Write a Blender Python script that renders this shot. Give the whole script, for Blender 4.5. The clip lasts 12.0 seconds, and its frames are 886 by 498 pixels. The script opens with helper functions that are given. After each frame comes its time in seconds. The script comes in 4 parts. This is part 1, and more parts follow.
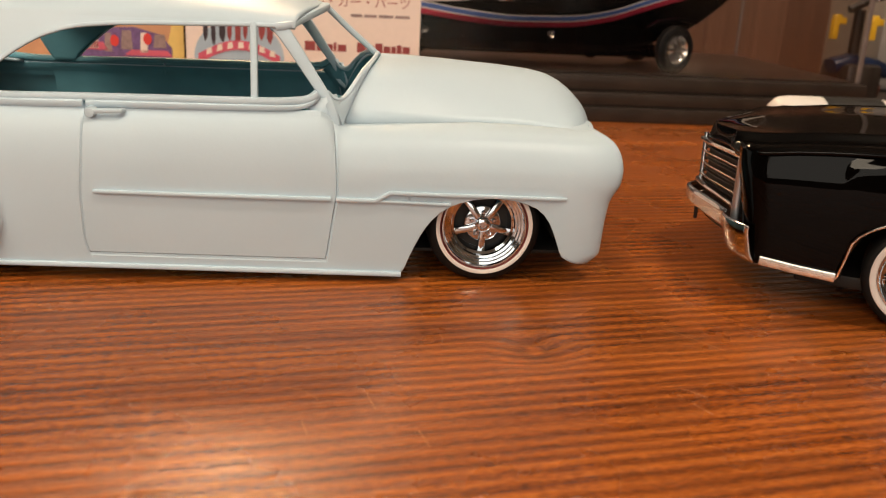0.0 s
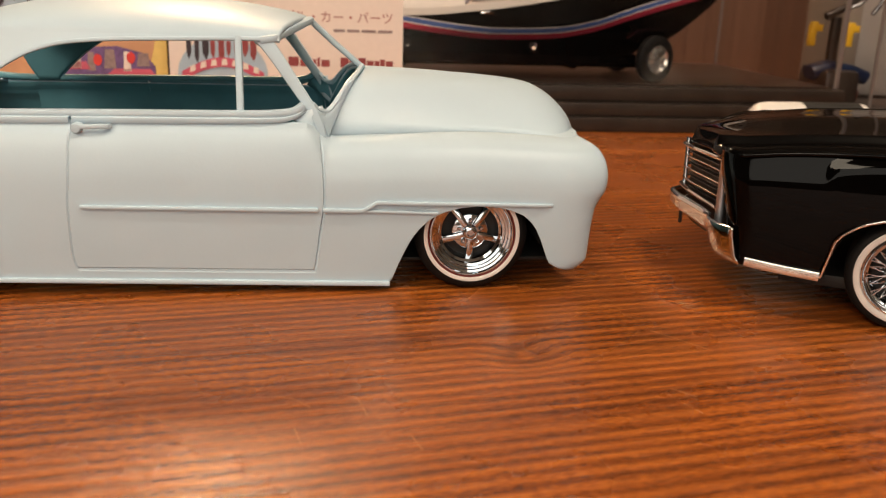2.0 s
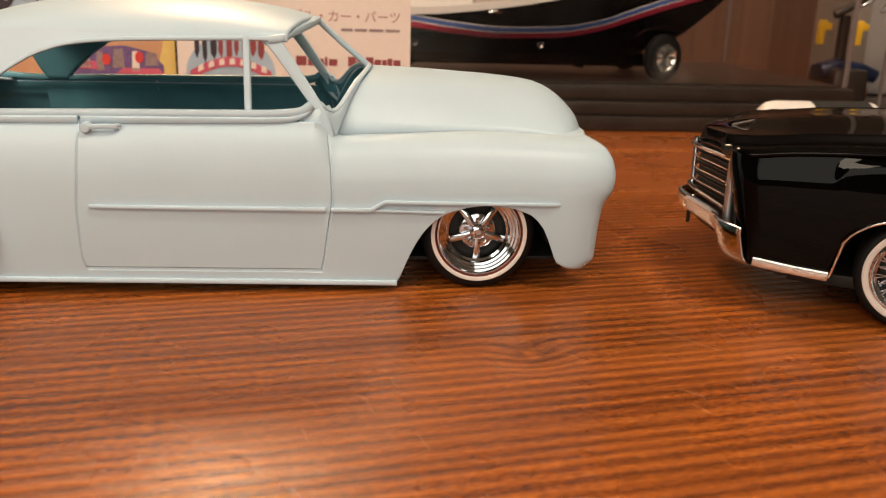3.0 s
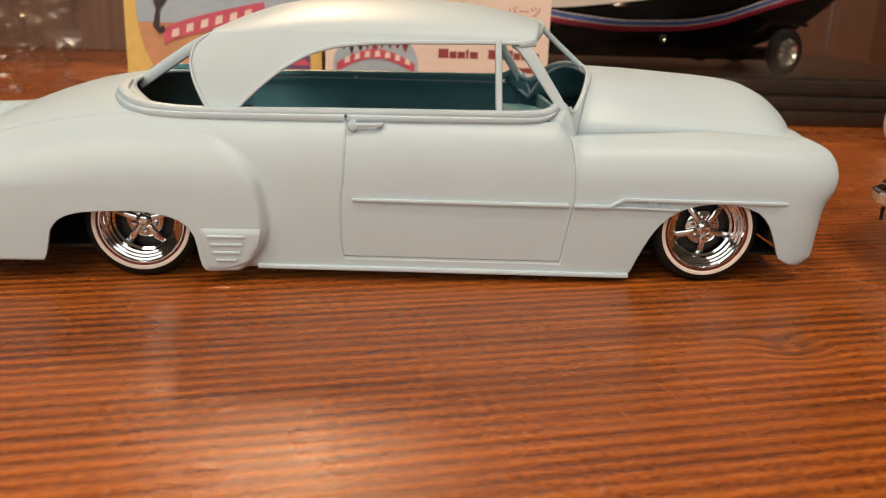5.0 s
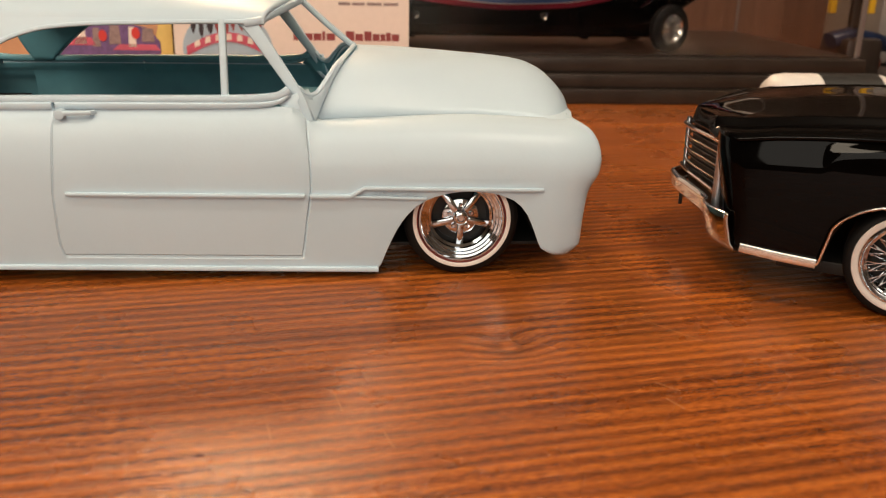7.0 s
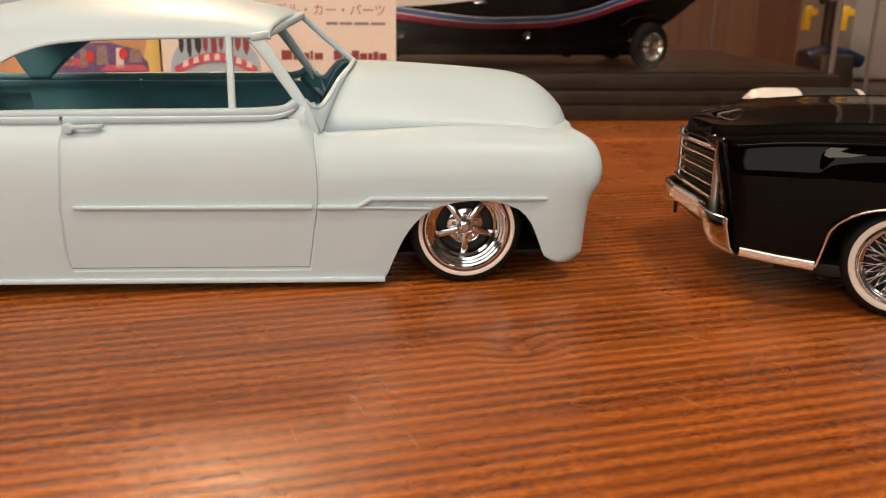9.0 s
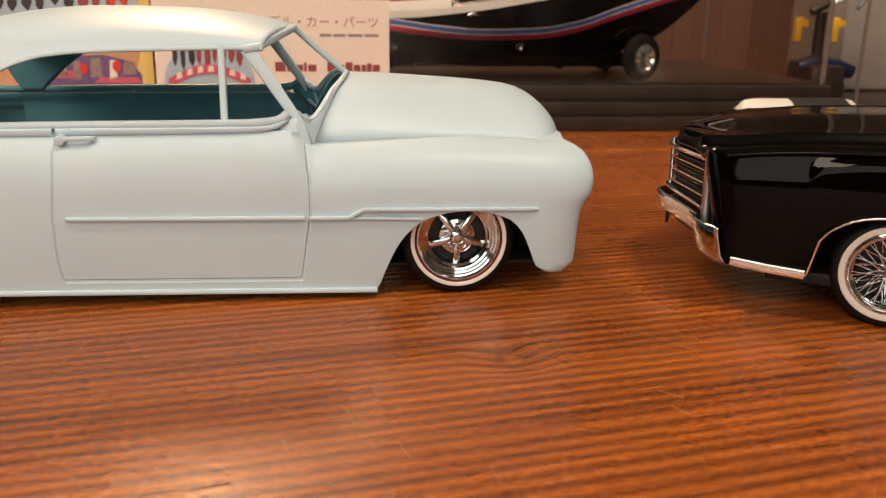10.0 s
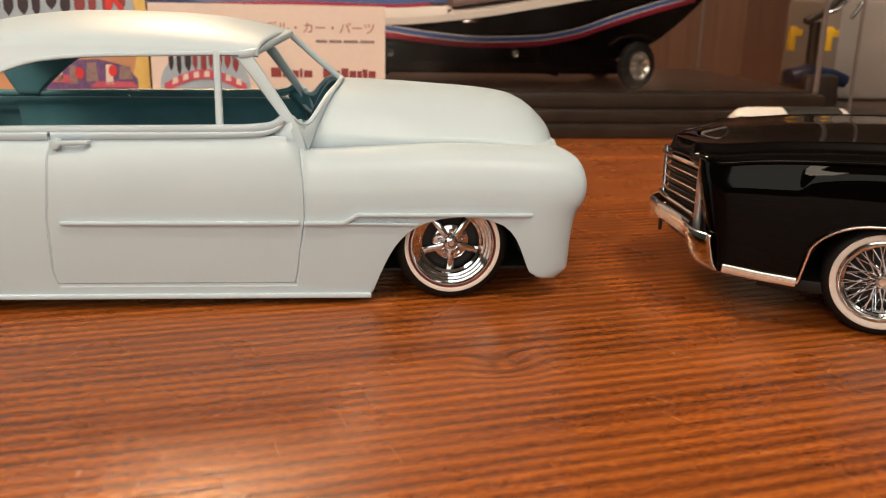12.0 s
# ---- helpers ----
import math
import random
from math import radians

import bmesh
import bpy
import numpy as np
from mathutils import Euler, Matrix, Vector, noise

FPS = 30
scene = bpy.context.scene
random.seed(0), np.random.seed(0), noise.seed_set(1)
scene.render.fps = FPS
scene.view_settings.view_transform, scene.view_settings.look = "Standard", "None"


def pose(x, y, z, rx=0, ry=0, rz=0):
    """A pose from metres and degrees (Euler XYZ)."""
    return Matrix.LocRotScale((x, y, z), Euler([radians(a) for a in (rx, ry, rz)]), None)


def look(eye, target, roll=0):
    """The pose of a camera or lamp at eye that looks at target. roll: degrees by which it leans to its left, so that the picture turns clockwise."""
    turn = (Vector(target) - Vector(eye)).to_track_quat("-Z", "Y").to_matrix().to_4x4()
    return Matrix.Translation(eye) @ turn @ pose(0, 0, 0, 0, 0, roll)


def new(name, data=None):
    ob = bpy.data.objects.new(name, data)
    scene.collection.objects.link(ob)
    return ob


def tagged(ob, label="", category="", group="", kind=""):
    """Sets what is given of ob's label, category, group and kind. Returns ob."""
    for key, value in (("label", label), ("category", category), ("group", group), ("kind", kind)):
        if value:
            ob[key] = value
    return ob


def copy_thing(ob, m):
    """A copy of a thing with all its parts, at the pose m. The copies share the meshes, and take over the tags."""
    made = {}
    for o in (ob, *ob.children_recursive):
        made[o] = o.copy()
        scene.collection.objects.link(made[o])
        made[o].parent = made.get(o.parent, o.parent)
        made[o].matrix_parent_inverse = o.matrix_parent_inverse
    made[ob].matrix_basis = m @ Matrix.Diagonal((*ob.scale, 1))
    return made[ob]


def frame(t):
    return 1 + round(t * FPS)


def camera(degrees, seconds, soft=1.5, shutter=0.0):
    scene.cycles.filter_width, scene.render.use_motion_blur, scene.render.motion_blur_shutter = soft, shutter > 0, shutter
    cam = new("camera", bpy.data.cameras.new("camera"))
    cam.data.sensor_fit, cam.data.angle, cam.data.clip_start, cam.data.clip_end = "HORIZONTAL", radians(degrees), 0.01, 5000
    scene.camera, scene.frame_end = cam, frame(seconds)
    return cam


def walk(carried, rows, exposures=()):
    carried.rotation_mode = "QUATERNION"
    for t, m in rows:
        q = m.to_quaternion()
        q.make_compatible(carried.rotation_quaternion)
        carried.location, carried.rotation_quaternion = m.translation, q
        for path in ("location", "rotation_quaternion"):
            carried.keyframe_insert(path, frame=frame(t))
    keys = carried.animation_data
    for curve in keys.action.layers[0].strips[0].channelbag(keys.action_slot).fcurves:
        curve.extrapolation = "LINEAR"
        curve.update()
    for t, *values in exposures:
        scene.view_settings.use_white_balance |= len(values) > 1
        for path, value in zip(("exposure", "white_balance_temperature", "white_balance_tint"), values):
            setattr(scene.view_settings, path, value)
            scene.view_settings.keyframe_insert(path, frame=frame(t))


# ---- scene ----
cam = camera(54.5, 12.0, soft=1.1)
PATH = [
    (0, (3.314, -16.256, 5.917), (3.514, -14.361, 5.31), 2.8),
    (0.5, (3.312, -16.256, 5.921), (3.519, -14.359, 5.322), 2.5),
    (1, (3.175, -16.372, 5.893), (3.39, -14.473, 5.303), 2.2),
    (1.5, (3.321, -16.431, 5.823), (3.545, -14.529, 5.246), 1.9),
    (2, (3.275, -16.384, 5.812), (3.506, -14.481, 5.24), 1.8),
    (2.5, (3.302, -16.379, 5.837), (3.531, -14.476, 5.264), 1.8),
    (3, (3.274, -16.387, 5.828), (3.488, -14.484, 5.253), 1.7),
    (3.5, (1.518, -16.761, 5.854), (1.711, -14.857, 5.272), 1.8),
    (3.7, (0.528, -16.884, 6.179), (0.711, -14.979, 5.595), 1.8),
    (4.5, (-1.55, -16.93, 6.2), (-1.39, -15.03, 5.595), 1.9),
    (5.3, (-0.259, -16.902, 6.14), (-0.122, -15.006, 5.519), 2.0),
    (5.5, (0.392, -16.775, 6.056), (0.528, -14.881, 5.428), 1.9),
    (6, (2.198, -16.44, 6.112), (2.341, -14.551, 5.468), 1.7),
    (6.5, (3.767, -16.137, 6.176), (3.92, -14.252, 5.525), 1.4),
    (7, (4.01, -16.111, 6.123), (4.182, -14.227, 5.475), 1.2),
    (9, (3.349, -16.34, 5.923), (3.583, -14.445, 5.326), 0.9),
    (9.5, (3.396, -16.359, 5.916), (3.636, -14.461, 5.333), 0.8),
    (10, (3.408, -16.394, 5.926), (3.653, -14.494, 5.354), 0.8),
    (10.5, (3.41, -16.4, 5.929), (3.658, -14.497, 5.364), 0.9),
    (11, (3.378, -16.425, 5.927), (3.63, -14.522, 5.367), 1.0),
    (11.5, (3.419, -16.439, 5.922), (3.673, -14.535, 5.363), 1.1),
    (12, (3.433, -16.464, 5.934), (3.689, -14.56, 5.376), 1.2),
]
CM = 0.01
walk(cam, [(t, look([CM * v for v in eye], [CM * v for v in target], roll)) for t, eye, target, roll in PATH],
     [(0, 0.0), (3.0, 0.0), (3.6, -0.07), (5.5, -0.12), (6.2, -0.06), (7.0, 0.0), (12.0, 0.0)])

# ---- light ----
world = bpy.data.worlds.new("room_dim")
world.use_nodes = True
world.node_tree.nodes["Background"].inputs[0].default_value = (1.0, 0.80, 0.62, 1)
world.node_tree.nodes["Background"].inputs[1].default_value = 0.10
cam.data.dof.use_dof, cam.data.dof.focus_distance, cam.data.dof.aperture_fstop = True, 0.178, 34.0
scene.world = world


def area_lamp(name, eye, target, size, size_y, power, colour):
    data = bpy.data.lights.new(name, "AREA")
    data.shape, data.size, data.size_y, data.energy, data.color = "RECTANGLE", size, size_y, power, colour
    ob = new(name, data)
    ob.matrix_world = look(eye, target)
    return ob


def bulb_lamp(name, at, power, radius, colour):
    data = bpy.data.lights.new(name, "POINT")
    data.energy, data.shadow_soft_size, data.color = power, radius, colour
    ob = new(name, data)
    ob.location = at
    return ob


# broad unseen fill added behind the camera to lift the cars' near sides
area_lamp("room_light", (-0.30, -1.50, 0.60), (0.0, 0.0, 0.0), 1.4, 0.9, 8.5, (1.0, 0.92, 0.80))
# added fill with no lamp behind it: brightens the table's left, fading rightwards
area_lamp("floor_light", (-0.30, -0.36, 0.41), (0.0, -0.02, 0.0), 0.34, 0.13, 1.7, (1.0, 0.84, 0.64))
bulb_lamp("ceiling_light", (0.47, -0.40, 1.45), 37.0, 0.07, (1.0, 0.84, 0.66))
area_lamp("desk_light", (-0.130, 0.90, 0.72), (0.0, -0.05, 0.0), 0.08, 0.14, 6.0, (1.0, 0.64, 0.36))

# ---- materials ----
MM = 0.001


def nodes_of(name):
    m = bpy.data.materials.new(name)
    m.use_nodes = True
    return m, m.node_tree.nodes, m.node_tree.links, m.node_tree.nodes["Principled BSDF"]


def mat(name, colour, rough=0.4, metal=0.0, vary=0.08, scale=150.0, bump=0.0, bump_scale=900.0, coat=0.0, spec=0.5, coat_rough=0.05):
    """A plain finish with slight mottling and fine relief."""
    m, n, l, b = nodes_of(name)
    tc = n.new("ShaderNodeTexCoord")
    noi = n.new("ShaderNodeTexNoise")
    noi.inputs["Scale"].default_value, noi.inputs["Detail"].default_value = scale, 4
    l.new(tc.outputs["Object"], noi.inputs["Vector"])
    ramp = n.new("ShaderNodeValToRGB")
    lo = [max(0, c * (1 - vary)) for c in colour]
    hi = [min(1, c * (1 + vary)) for c in colour]
    ramp.color_ramp.elements[0].position, ramp.color_ramp.elements[0].color = 0.3, (*lo, 1)
    ramp.color_ramp.elements[1].position, ramp.color_ramp.elements[1].color = 0.7, (*hi, 1)
    l.new(noi.outputs["Fac"], ramp.inputs["Fac"])
    l.new(ramp.outputs["Color"], b.inputs["Base Color"])
    b.inputs["Roughness"].default_value, b.inputs["Metallic"].default_value = rough, metal
    b.inputs["Specular IOR Level"].default_value = spec
    b.inputs["Coat Weight"].default_value, b.inputs["Coat Roughness"].default_value = coat, coat_rough
    if bump:
        n2 = n.new("ShaderNodeTexNoise")
        n2.inputs["Scale"].default_value, n2.inputs["Detail"].default_value = bump_scale, 3
        l.new(tc.outputs["Object"], n2.inputs["Vector"])
        bp = n.new("ShaderNodeBump")
        bp.inputs["Strength"].default_value, bp.inputs["Distance"].default_value = bump, 0.0003
        l.new(n2.outputs["Fac"], bp.inputs["Height"])
        l.new(bp.outputs["Normal"], b.inputs["Normal"])
    return m


def wood(name, pale, mid, dark, angle, rough=0.3, coat=0.35, pitch=1.0, knot=None, shine=0.5):
    """Stained boards: streaks along one direction, ring bands, fine pores, worn gloss."""
    m, n, l, b = nodes_of(name)
    tc = n.new("ShaderNodeTexCoord")
    rot = n.new("ShaderNodeMapping")
    rot.inputs["Rotation"].default_value = (0, 0, radians(-angle))
    l.new(tc.outputs["Object"], rot.inputs["Vector"])
    src = rot.outputs["Vector"]
    if knot:
        # the grain bends round a small knot
        sub = n.new("ShaderNodeVectorMath")
        sub.operation = "SUBTRACT"
        sub.inputs[1].default_value = knot
        l.new(tc.outputs["Object"], sub.inputs[0])
        ln = n.new("ShaderNodeVectorMath")
        ln.operation = "LENGTH"
        l.new(sub.outputs[0], ln.inputs[0])
        mr = n.new("ShaderNodeMapRange")
        mr.interpolation_type = "SMOOTHSTEP"
        mr.inputs["From Min"].default_value, mr.inputs["From Max"].default_value = 0.0, 0.010
        mr.inputs["To Min"].default_value, mr.inputs["To Max"].default_value = 0.0035, 0.0
        l.new(ln.outputs["Value"], mr.inputs["Value"])
        comb = n.new("ShaderNodeCombineXYZ")
        l.new(mr.outputs["Result"], comb.inputs["Y"])
        add = n.new("ShaderNodeVectorMath")
        l.new(src, add.inputs[0])
        l.new(comb.outputs[0], add.inputs[1])
        src = add.outputs[0]

    def streak(sx, sy, detail, dist=0.0):
        mp = n.new("ShaderNodeMapping")
        mp.inputs["Scale"].default_value = (sx * pitch, sy * pitch, 1.0)
        l.new(src, mp.inputs["Vector"])
        t = n.new("ShaderNodeTexNoise")
        t.inputs["Scale"].default_value, t.inputs["Detail"].default_value = 1.0, detail
        t.inputs["Distortion"].default_value = dist
        l.new(mp.outputs["Vector"], t.inputs["Vector"])
        return t.outputs["Fac"]

    def mix(a, bb, w):
        k = n.new("ShaderNodeMix")
        k.inputs["Factor"].default_value = w
        l.new(a, k.inputs["A"])
        l.new(bb, k.inputs["B"])
        return k.outputs["Result"]

    wide = streak(4.0, 62.0, 3, 0.25)
    band = streak(11.0, 380.0, 4, 0.35)
    fine = streak(150.0, 1500.0, 4)
    fleck = streak(500.0, 1400.0, 3)
    # ring lines with a sharp dark edge
    mp = n.new("ShaderNodeMapping")
    mp.inputs["Scale"].default_value = (3.0 * pitch, 150.0 * pitch, 1)
    l.new(src, mp.inputs["Vector"])
    wv = n.new("ShaderNodeTexWave")
    wv.wave_type, wv.bands_direction, wv.wave_profile = "BANDS", "Y", "SIN"
    wv.inputs["Scale"].default_value, wv.inputs["Distortion"].default_value = 0.52, 3.8
    wv.inputs["Detail"].default_value, wv.inputs["Detail Scale"].default_value = 3, 0.9
    l.new(mp.outputs["Vector"], wv.inputs["Vector"])
    g = mix(mix(mix(mix(wide, band, 0.5), wv.outputs["Fac"], 0.20), fine, 0.26), fleck, 0.30)
    ramp = n.new("ShaderNodeValToRGB")
    e = ramp.color_ramp.elements
    e[0].position, e[0].color = 0.392, (*dark, 1)
    e[1].position, e[1].color = 0.60, (*pale, 1)
    k = e.new(0.50)
    k.color = (*mid, 1)
    l.new(g, ramp.inputs["Fac"])
    tone = ramp.outputs["Color"]
    if knot:
        # pale heart of the knot in a dark ring
        rim = n.new("ShaderNodeValToRGB")
        q = rim.color_ramp.elements
        q[0].position, q[0].color = 0.0, (1.25, 1.3, 1.4, 1)
        q[1].position, q[1].color = 1.0, (1, 1, 1, 1)
        for at, v in ((0.22, 1.2), (0.34, 0.55), (0.5, 0.8)):
            q.new(at).color = (v, v, v, 1)
        sc = n.new("ShaderNodeMath")
        sc.operation = "MULTIPLY"
        sc.inputs[1].default_value = 160.0
        wob = n.new("ShaderNodeMath")
        wob.operation = "MULTIPLY_ADD"
        wob.inputs[1].default_value = 0.5
        l.new(ln.outputs["Value"], sc.inputs[0])
        l.new(fine, wob.inputs[0])
        l.new(sc.outputs[0], wob.inputs[2])
        off = n.new("ShaderNodeMath")
        off.operation = "SUBTRACT"
        off.inputs[1].default_value = 0.22
        l.new(wob.outputs[0], off.inputs[0])
        l.new(off.outputs[0], rim.inputs["Fac"])
        mul = n.new("ShaderNodeMix")
        mul.data_type, mul.blend_type = "RGBA", "MULTIPLY"
        mul.inputs["Factor"].default_value = 1.0
        l.new(tone, mul.inputs[6])
        l.new(rim.outputs["Color"], mul.inputs[7])
        tone = mul.outputs[2]
    l.new(tone, b.inputs["Base Color"])
    b.inputs["Roughness"].default_value, b.inputs["Specular IOR Level"].default_value = rough, shine
    rr = n.new("ShaderNodeMapRange")
    rr.inputs["To Min"].default_value, rr.inputs["To Max"].default_value = rough - 0.10, rough + 0.12
    blot = n.new("ShaderNodeTexNoise")
    blot.inputs["Scale"].default_value, blot.inputs["Detail"].default_value = 45, 5
    l.new(tc.outputs["Object"], blot.inputs["Vector"])
    l.new(blot.outputs["Fac"], rr.inputs["Value"])
    l.new(rr.outputs["Result"], b.inputs["Roughness"])
    b.inputs["Coat Weight"].default_value, b.inputs["Coat Roughness"].default_value = coat, 0.22
    bp = n.new("ShaderNodeBump")
    bp.inputs["Strength"].default_value, bp.inputs["Distance"].default_value = 0.95, 0.0007
    l.new(mix(mix(mix(band, wv.outputs["Fac"], 0.35), fine, 0.35), fleck, 0.25), bp.inputs["Height"])
    l.new(bp.outputs["Normal"], b.inputs["Normal"])
    l.new(bp.outputs["Normal"], b.inputs["Coat Normal"])
    return m


def clear_plastic(name, tint=(1, 1, 1), rough=0.05, see=0.9, ior=1.3):
    """Thin clear sheet: mostly see-through, with a Fresnel sheen."""
    m, n, l, b = nodes_of(name)
    out = n["Material Output"]
    tr = n.new("ShaderNodeBsdfTransparent")
    tr.inputs[0].default_value = (*[c * see for c in tint], 1)
    gl = n.new("ShaderNodeBsdfGlossy")
    gl.inputs["Roughness"].default_value = rough
    fr = n.new("ShaderNodeFresnel")
    fr.inputs["IOR"].default_value = ior
    mx = n.new("ShaderNodeMixShader")
    l.new(fr.outputs[0], mx.inputs[0])
    l.new(tr.outputs[0], mx.inputs[1])
    l.new(gl.outputs[0], mx.inputs[2])
    l.new(mx.outputs[0], out.inputs["Surface"])
    return m


GRAIN = 9.0
M_TABLE = wood("stained_pine", (0.47, 0.134, 0.0195), (0.28, 0.070, 0.0100), (0.105, 0.0245, 0.0040), GRAIN, 0.27, 0.06, 1.35, (0.063, -0.033, 0), 0.54)
M_BOARD = wood("brown_board", (0.28, 0.155, 0.10), (0.20, 0.105, 0.066), (0.11, 0.055, 0.034), 0.0, 0.45, 0.1, 0.5)
M_BLUE = mat("pale_blue_plastic", (0.53, 0.655, 0.745), 0.40, 0, 0.02, 60, 0.05, 1500, 0.0, 0.3, 0.25)
M_TEAL = mat("bare_teal_plastic", (0.13, 0.33, 0.40), 0.45, 0, 0.12, 120)
M_CHROME = mat("chrome_plating", (0.62, 0.66, 0.70), 0.07, 1.0, 0.03, 300)
M_FOIL = mat("bright_foil_trim", (0.80, 0.77, 0.72), 0.16, 1.0, 0.05, 600, 0.15, 1200)
M_SATINCHROME = mat("satin_chrome", (0.62, 0.65, 0.70), 0.32, 1.0, 0.08, 300)
M_RUBBER = mat("tyre_rubber", (0.007, 0.0065, 0.0065), 0.62, 0, 0.25, 400, 0.2, 2500, 0.0, 0.25)
M_WHITEWALL = mat("whitewall_rubber", (0.78, 0.72, 0.68), 0.5, 0, 0.04, 500)
M_RED = mat("dark_red_line", (0.16, 0.02, 0.015), 0.5)
M_BLACK = mat("gloss_black_paint", (0.0012, 0.001, 0.001), 0.035, 0, 0.1, 200, 0, 900, 0.0, 0.13, 0.02)
M_DARK = mat("matt_black", (0.012, 0.011, 0.010), 0.55, 0, 0.2, 300)
M_SATIN = mat("satin_black_base", (0.034, 0.024, 0.019), 0.30, 0, 0.25, 90, 0.05, 600)
M_WHITE = mat("white_plastic", (0.78, 0.74, 0.70), 0.35, 0, 0.03, 200)
M_CARD = mat("pale_card_stock", (0.87, 0.72, 0.64), 0.55, 0, 0.02, 400)
M_YELLOW = mat("yellow_print", (0.78, 0.55, 0.16), 0.5, 0, 0.05, 300)
M_YPLASTIC = mat("yellow_plastic", (0.72, 0.42, 0.02), 0.4)
M_MAROON = mat("maroon_ink", (0.30, 0.05, 0.05), 0.5, 0, 0.15, 500)
M_PINK = mat("pink_ink", (0.62, 0.10, 0.16), 0.5, 0, 0.1, 300)
M_SKY = mat("pale_blue_ink", (0.42, 0.52, 0.62), 0.5, 0, 0.06, 150)
M_INK = mat("dark_ink", (0.035, 0.02, 0.028), 0.5, 0, 0.2, 500)
M_PURPLE = mat("purple_ink", (0.16, 0.08, 0.22), 0.5, 0, 0.25, 700)
M_REDINK = mat("bright_red_ink", (0.72, 0.04, 0.03), 0.5)
M_ORANGE = mat("orange_ink", (0.62, 0.31, 0.16), 0.5, 0, 0.2, 60)
M_GREYINK = mat("grey_ink", (0.30, 0.20, 0.19), 0.5, 0, 0.2, 500)
M_TITLE = mat("brick_red_ink", (0.42, 0.13, 0.10), 0.5, 0, 0.15, 500)
M_STRIPE_B = mat("blue_stripe", (0.07, 0.13, 0.36), 0.2, 0, 0.05, 200)
M_STRIPE_R = mat("red_stripe", (0.38, 0.03, 0.065), 0.2, 0, 0.05, 200)
M_CLEAR = clear_plastic("clear_acrylic", (0.97, 0.95, 0.94), 0.15, 0.97, 1.45)
M_THIN = clear_plastic("thin_acrylic", (0.95, 0.93, 0.92), 0.10, 0.95, 1.03)
M_BAG = clear_plastic("crumpled_film", (0.95, 0.93, 0.92), 0.28, 0.86, 1.9)
M_EDGE = mat("acrylic_edge", (0.20, 0.17, 0.16), 0.25, 0, 0.05, 200)
M_WALL = mat("brown_wall", (0.15, 0.115, 0.09), 0.8, 0, 0.05, 3.0, 0.1, 60)
M_PALE = mat("beige_wall", (0.24, 0.20, 0.16), 0.8, 0, 0.06, 3.0, 0.1, 60)
M_CEIL = mat("ceiling_paint", (0.75, 0.71, 0.65), 0.85, 0, 0.03, 4.0)


# ---- building helpers ----
def pchip(xs, ys):
    """A smooth curve through points that never overshoots them."""
    xs, ys = np.array(xs, float), np.array(ys, float)
    h, d = np.diff(xs), np.diff(ys) / np.diff(xs)
    s = np.zeros(len(xs))
    for i in range(1, len(xs) - 1):
        if d[i - 1] * d[i] > 0:
            w1, w2 = 2 * h[i] + h[i - 1], h[i] + 2 * h[i - 1]
            s[i] = (w1 + w2) / (w1 / d[i - 1] + w2 / d[i])
    s[0], s[-1] = d[0], d[-1]

    def f(x):
        x = min(max(x, xs[0]), xs[-1])
        i = min(int(np.searchsorted(xs, x, side="right")) - 1, len(h) - 1)
        t = (x - xs[i]) / h[i]
        return float(ys[i] * (1 + 2 * t) * (1 - t) ** 2 + s[i] * h[i] * t * (1 - t) ** 2
                     + ys[i + 1] * t * t * (3 - 2 * t) + s[i + 1] * h[i] * t * t * (t - 1))
    return f


def sstep(t):
    t = min(max(t, 0.0), 1.0)
    return t * t * (3 - 2 * t)


def thing(name, label, category, m=None, group="", kind=""):
    ob = new(name)
    ob.empty_display_size = 0.01
    if m is not None:
        ob.matrix_world = m
    return tagged(ob, label, category, group, kind)


def part(name, bm, material, parent=None, label="", smooth=True, keep=None):
    me = bpy.data.meshes.new(name)
    bm.to_mesh(me)
    bm.free()
    for m in material if isinstance(material, (list, tuple)) else [material]:
        me.materials.append(m)
    if smooth:
        me.polygons.foreach_set("use_smooth", [True] * len(me.polygons))
        me.set_sharp_from_angle(angle=radians(38))
    ob = new(name, me)
    if parent is not None:
        ob.parent = parent
    if label:
        ob["label"] = label
    return ob


def shell(ob, thick, offset=-1.0, inner=True):
    """Gives a skin its thickness; the inside takes the second material."""
    md = ob.modifiers.new("thickness", "SOLIDIFY")
    md.thickness, md.offset, md.use_even_offset = thick * MM, offset, False
    if inner and len(ob.data.materials) > 1:
        md.material_offset = 1
    return ob


def grid(rows, close=False, flip=False, skip=None):
    """A skin from rows of points in millimetres."""
    bm = bmesh.new()
    vs = [[bm.verts.new([c * MM for c in p]) for p in r] for r in rows]
    for i in range(len(vs) - 1):
        k = len(vs[i])
        for j in range(k if close else k - 1):
            if skip and skip(i, j):
                continue
            a, b, c, d = vs[i][j], vs[i][(j + 1) % k], vs[i + 1][(j + 1) % k], vs[i + 1][j]
            try:
                bm.faces.new((d, c, b, a) if flip else (a, b, c, d))
            except ValueError:
                pass
    bmesh.ops.remove_doubles(bm, verts=bm.verts, dist=1e-6)
    loose = [v for v in bm.verts if not v.link_faces]
    bmesh.ops.delete(bm, geom=loose, context="VERTS")
    return bm


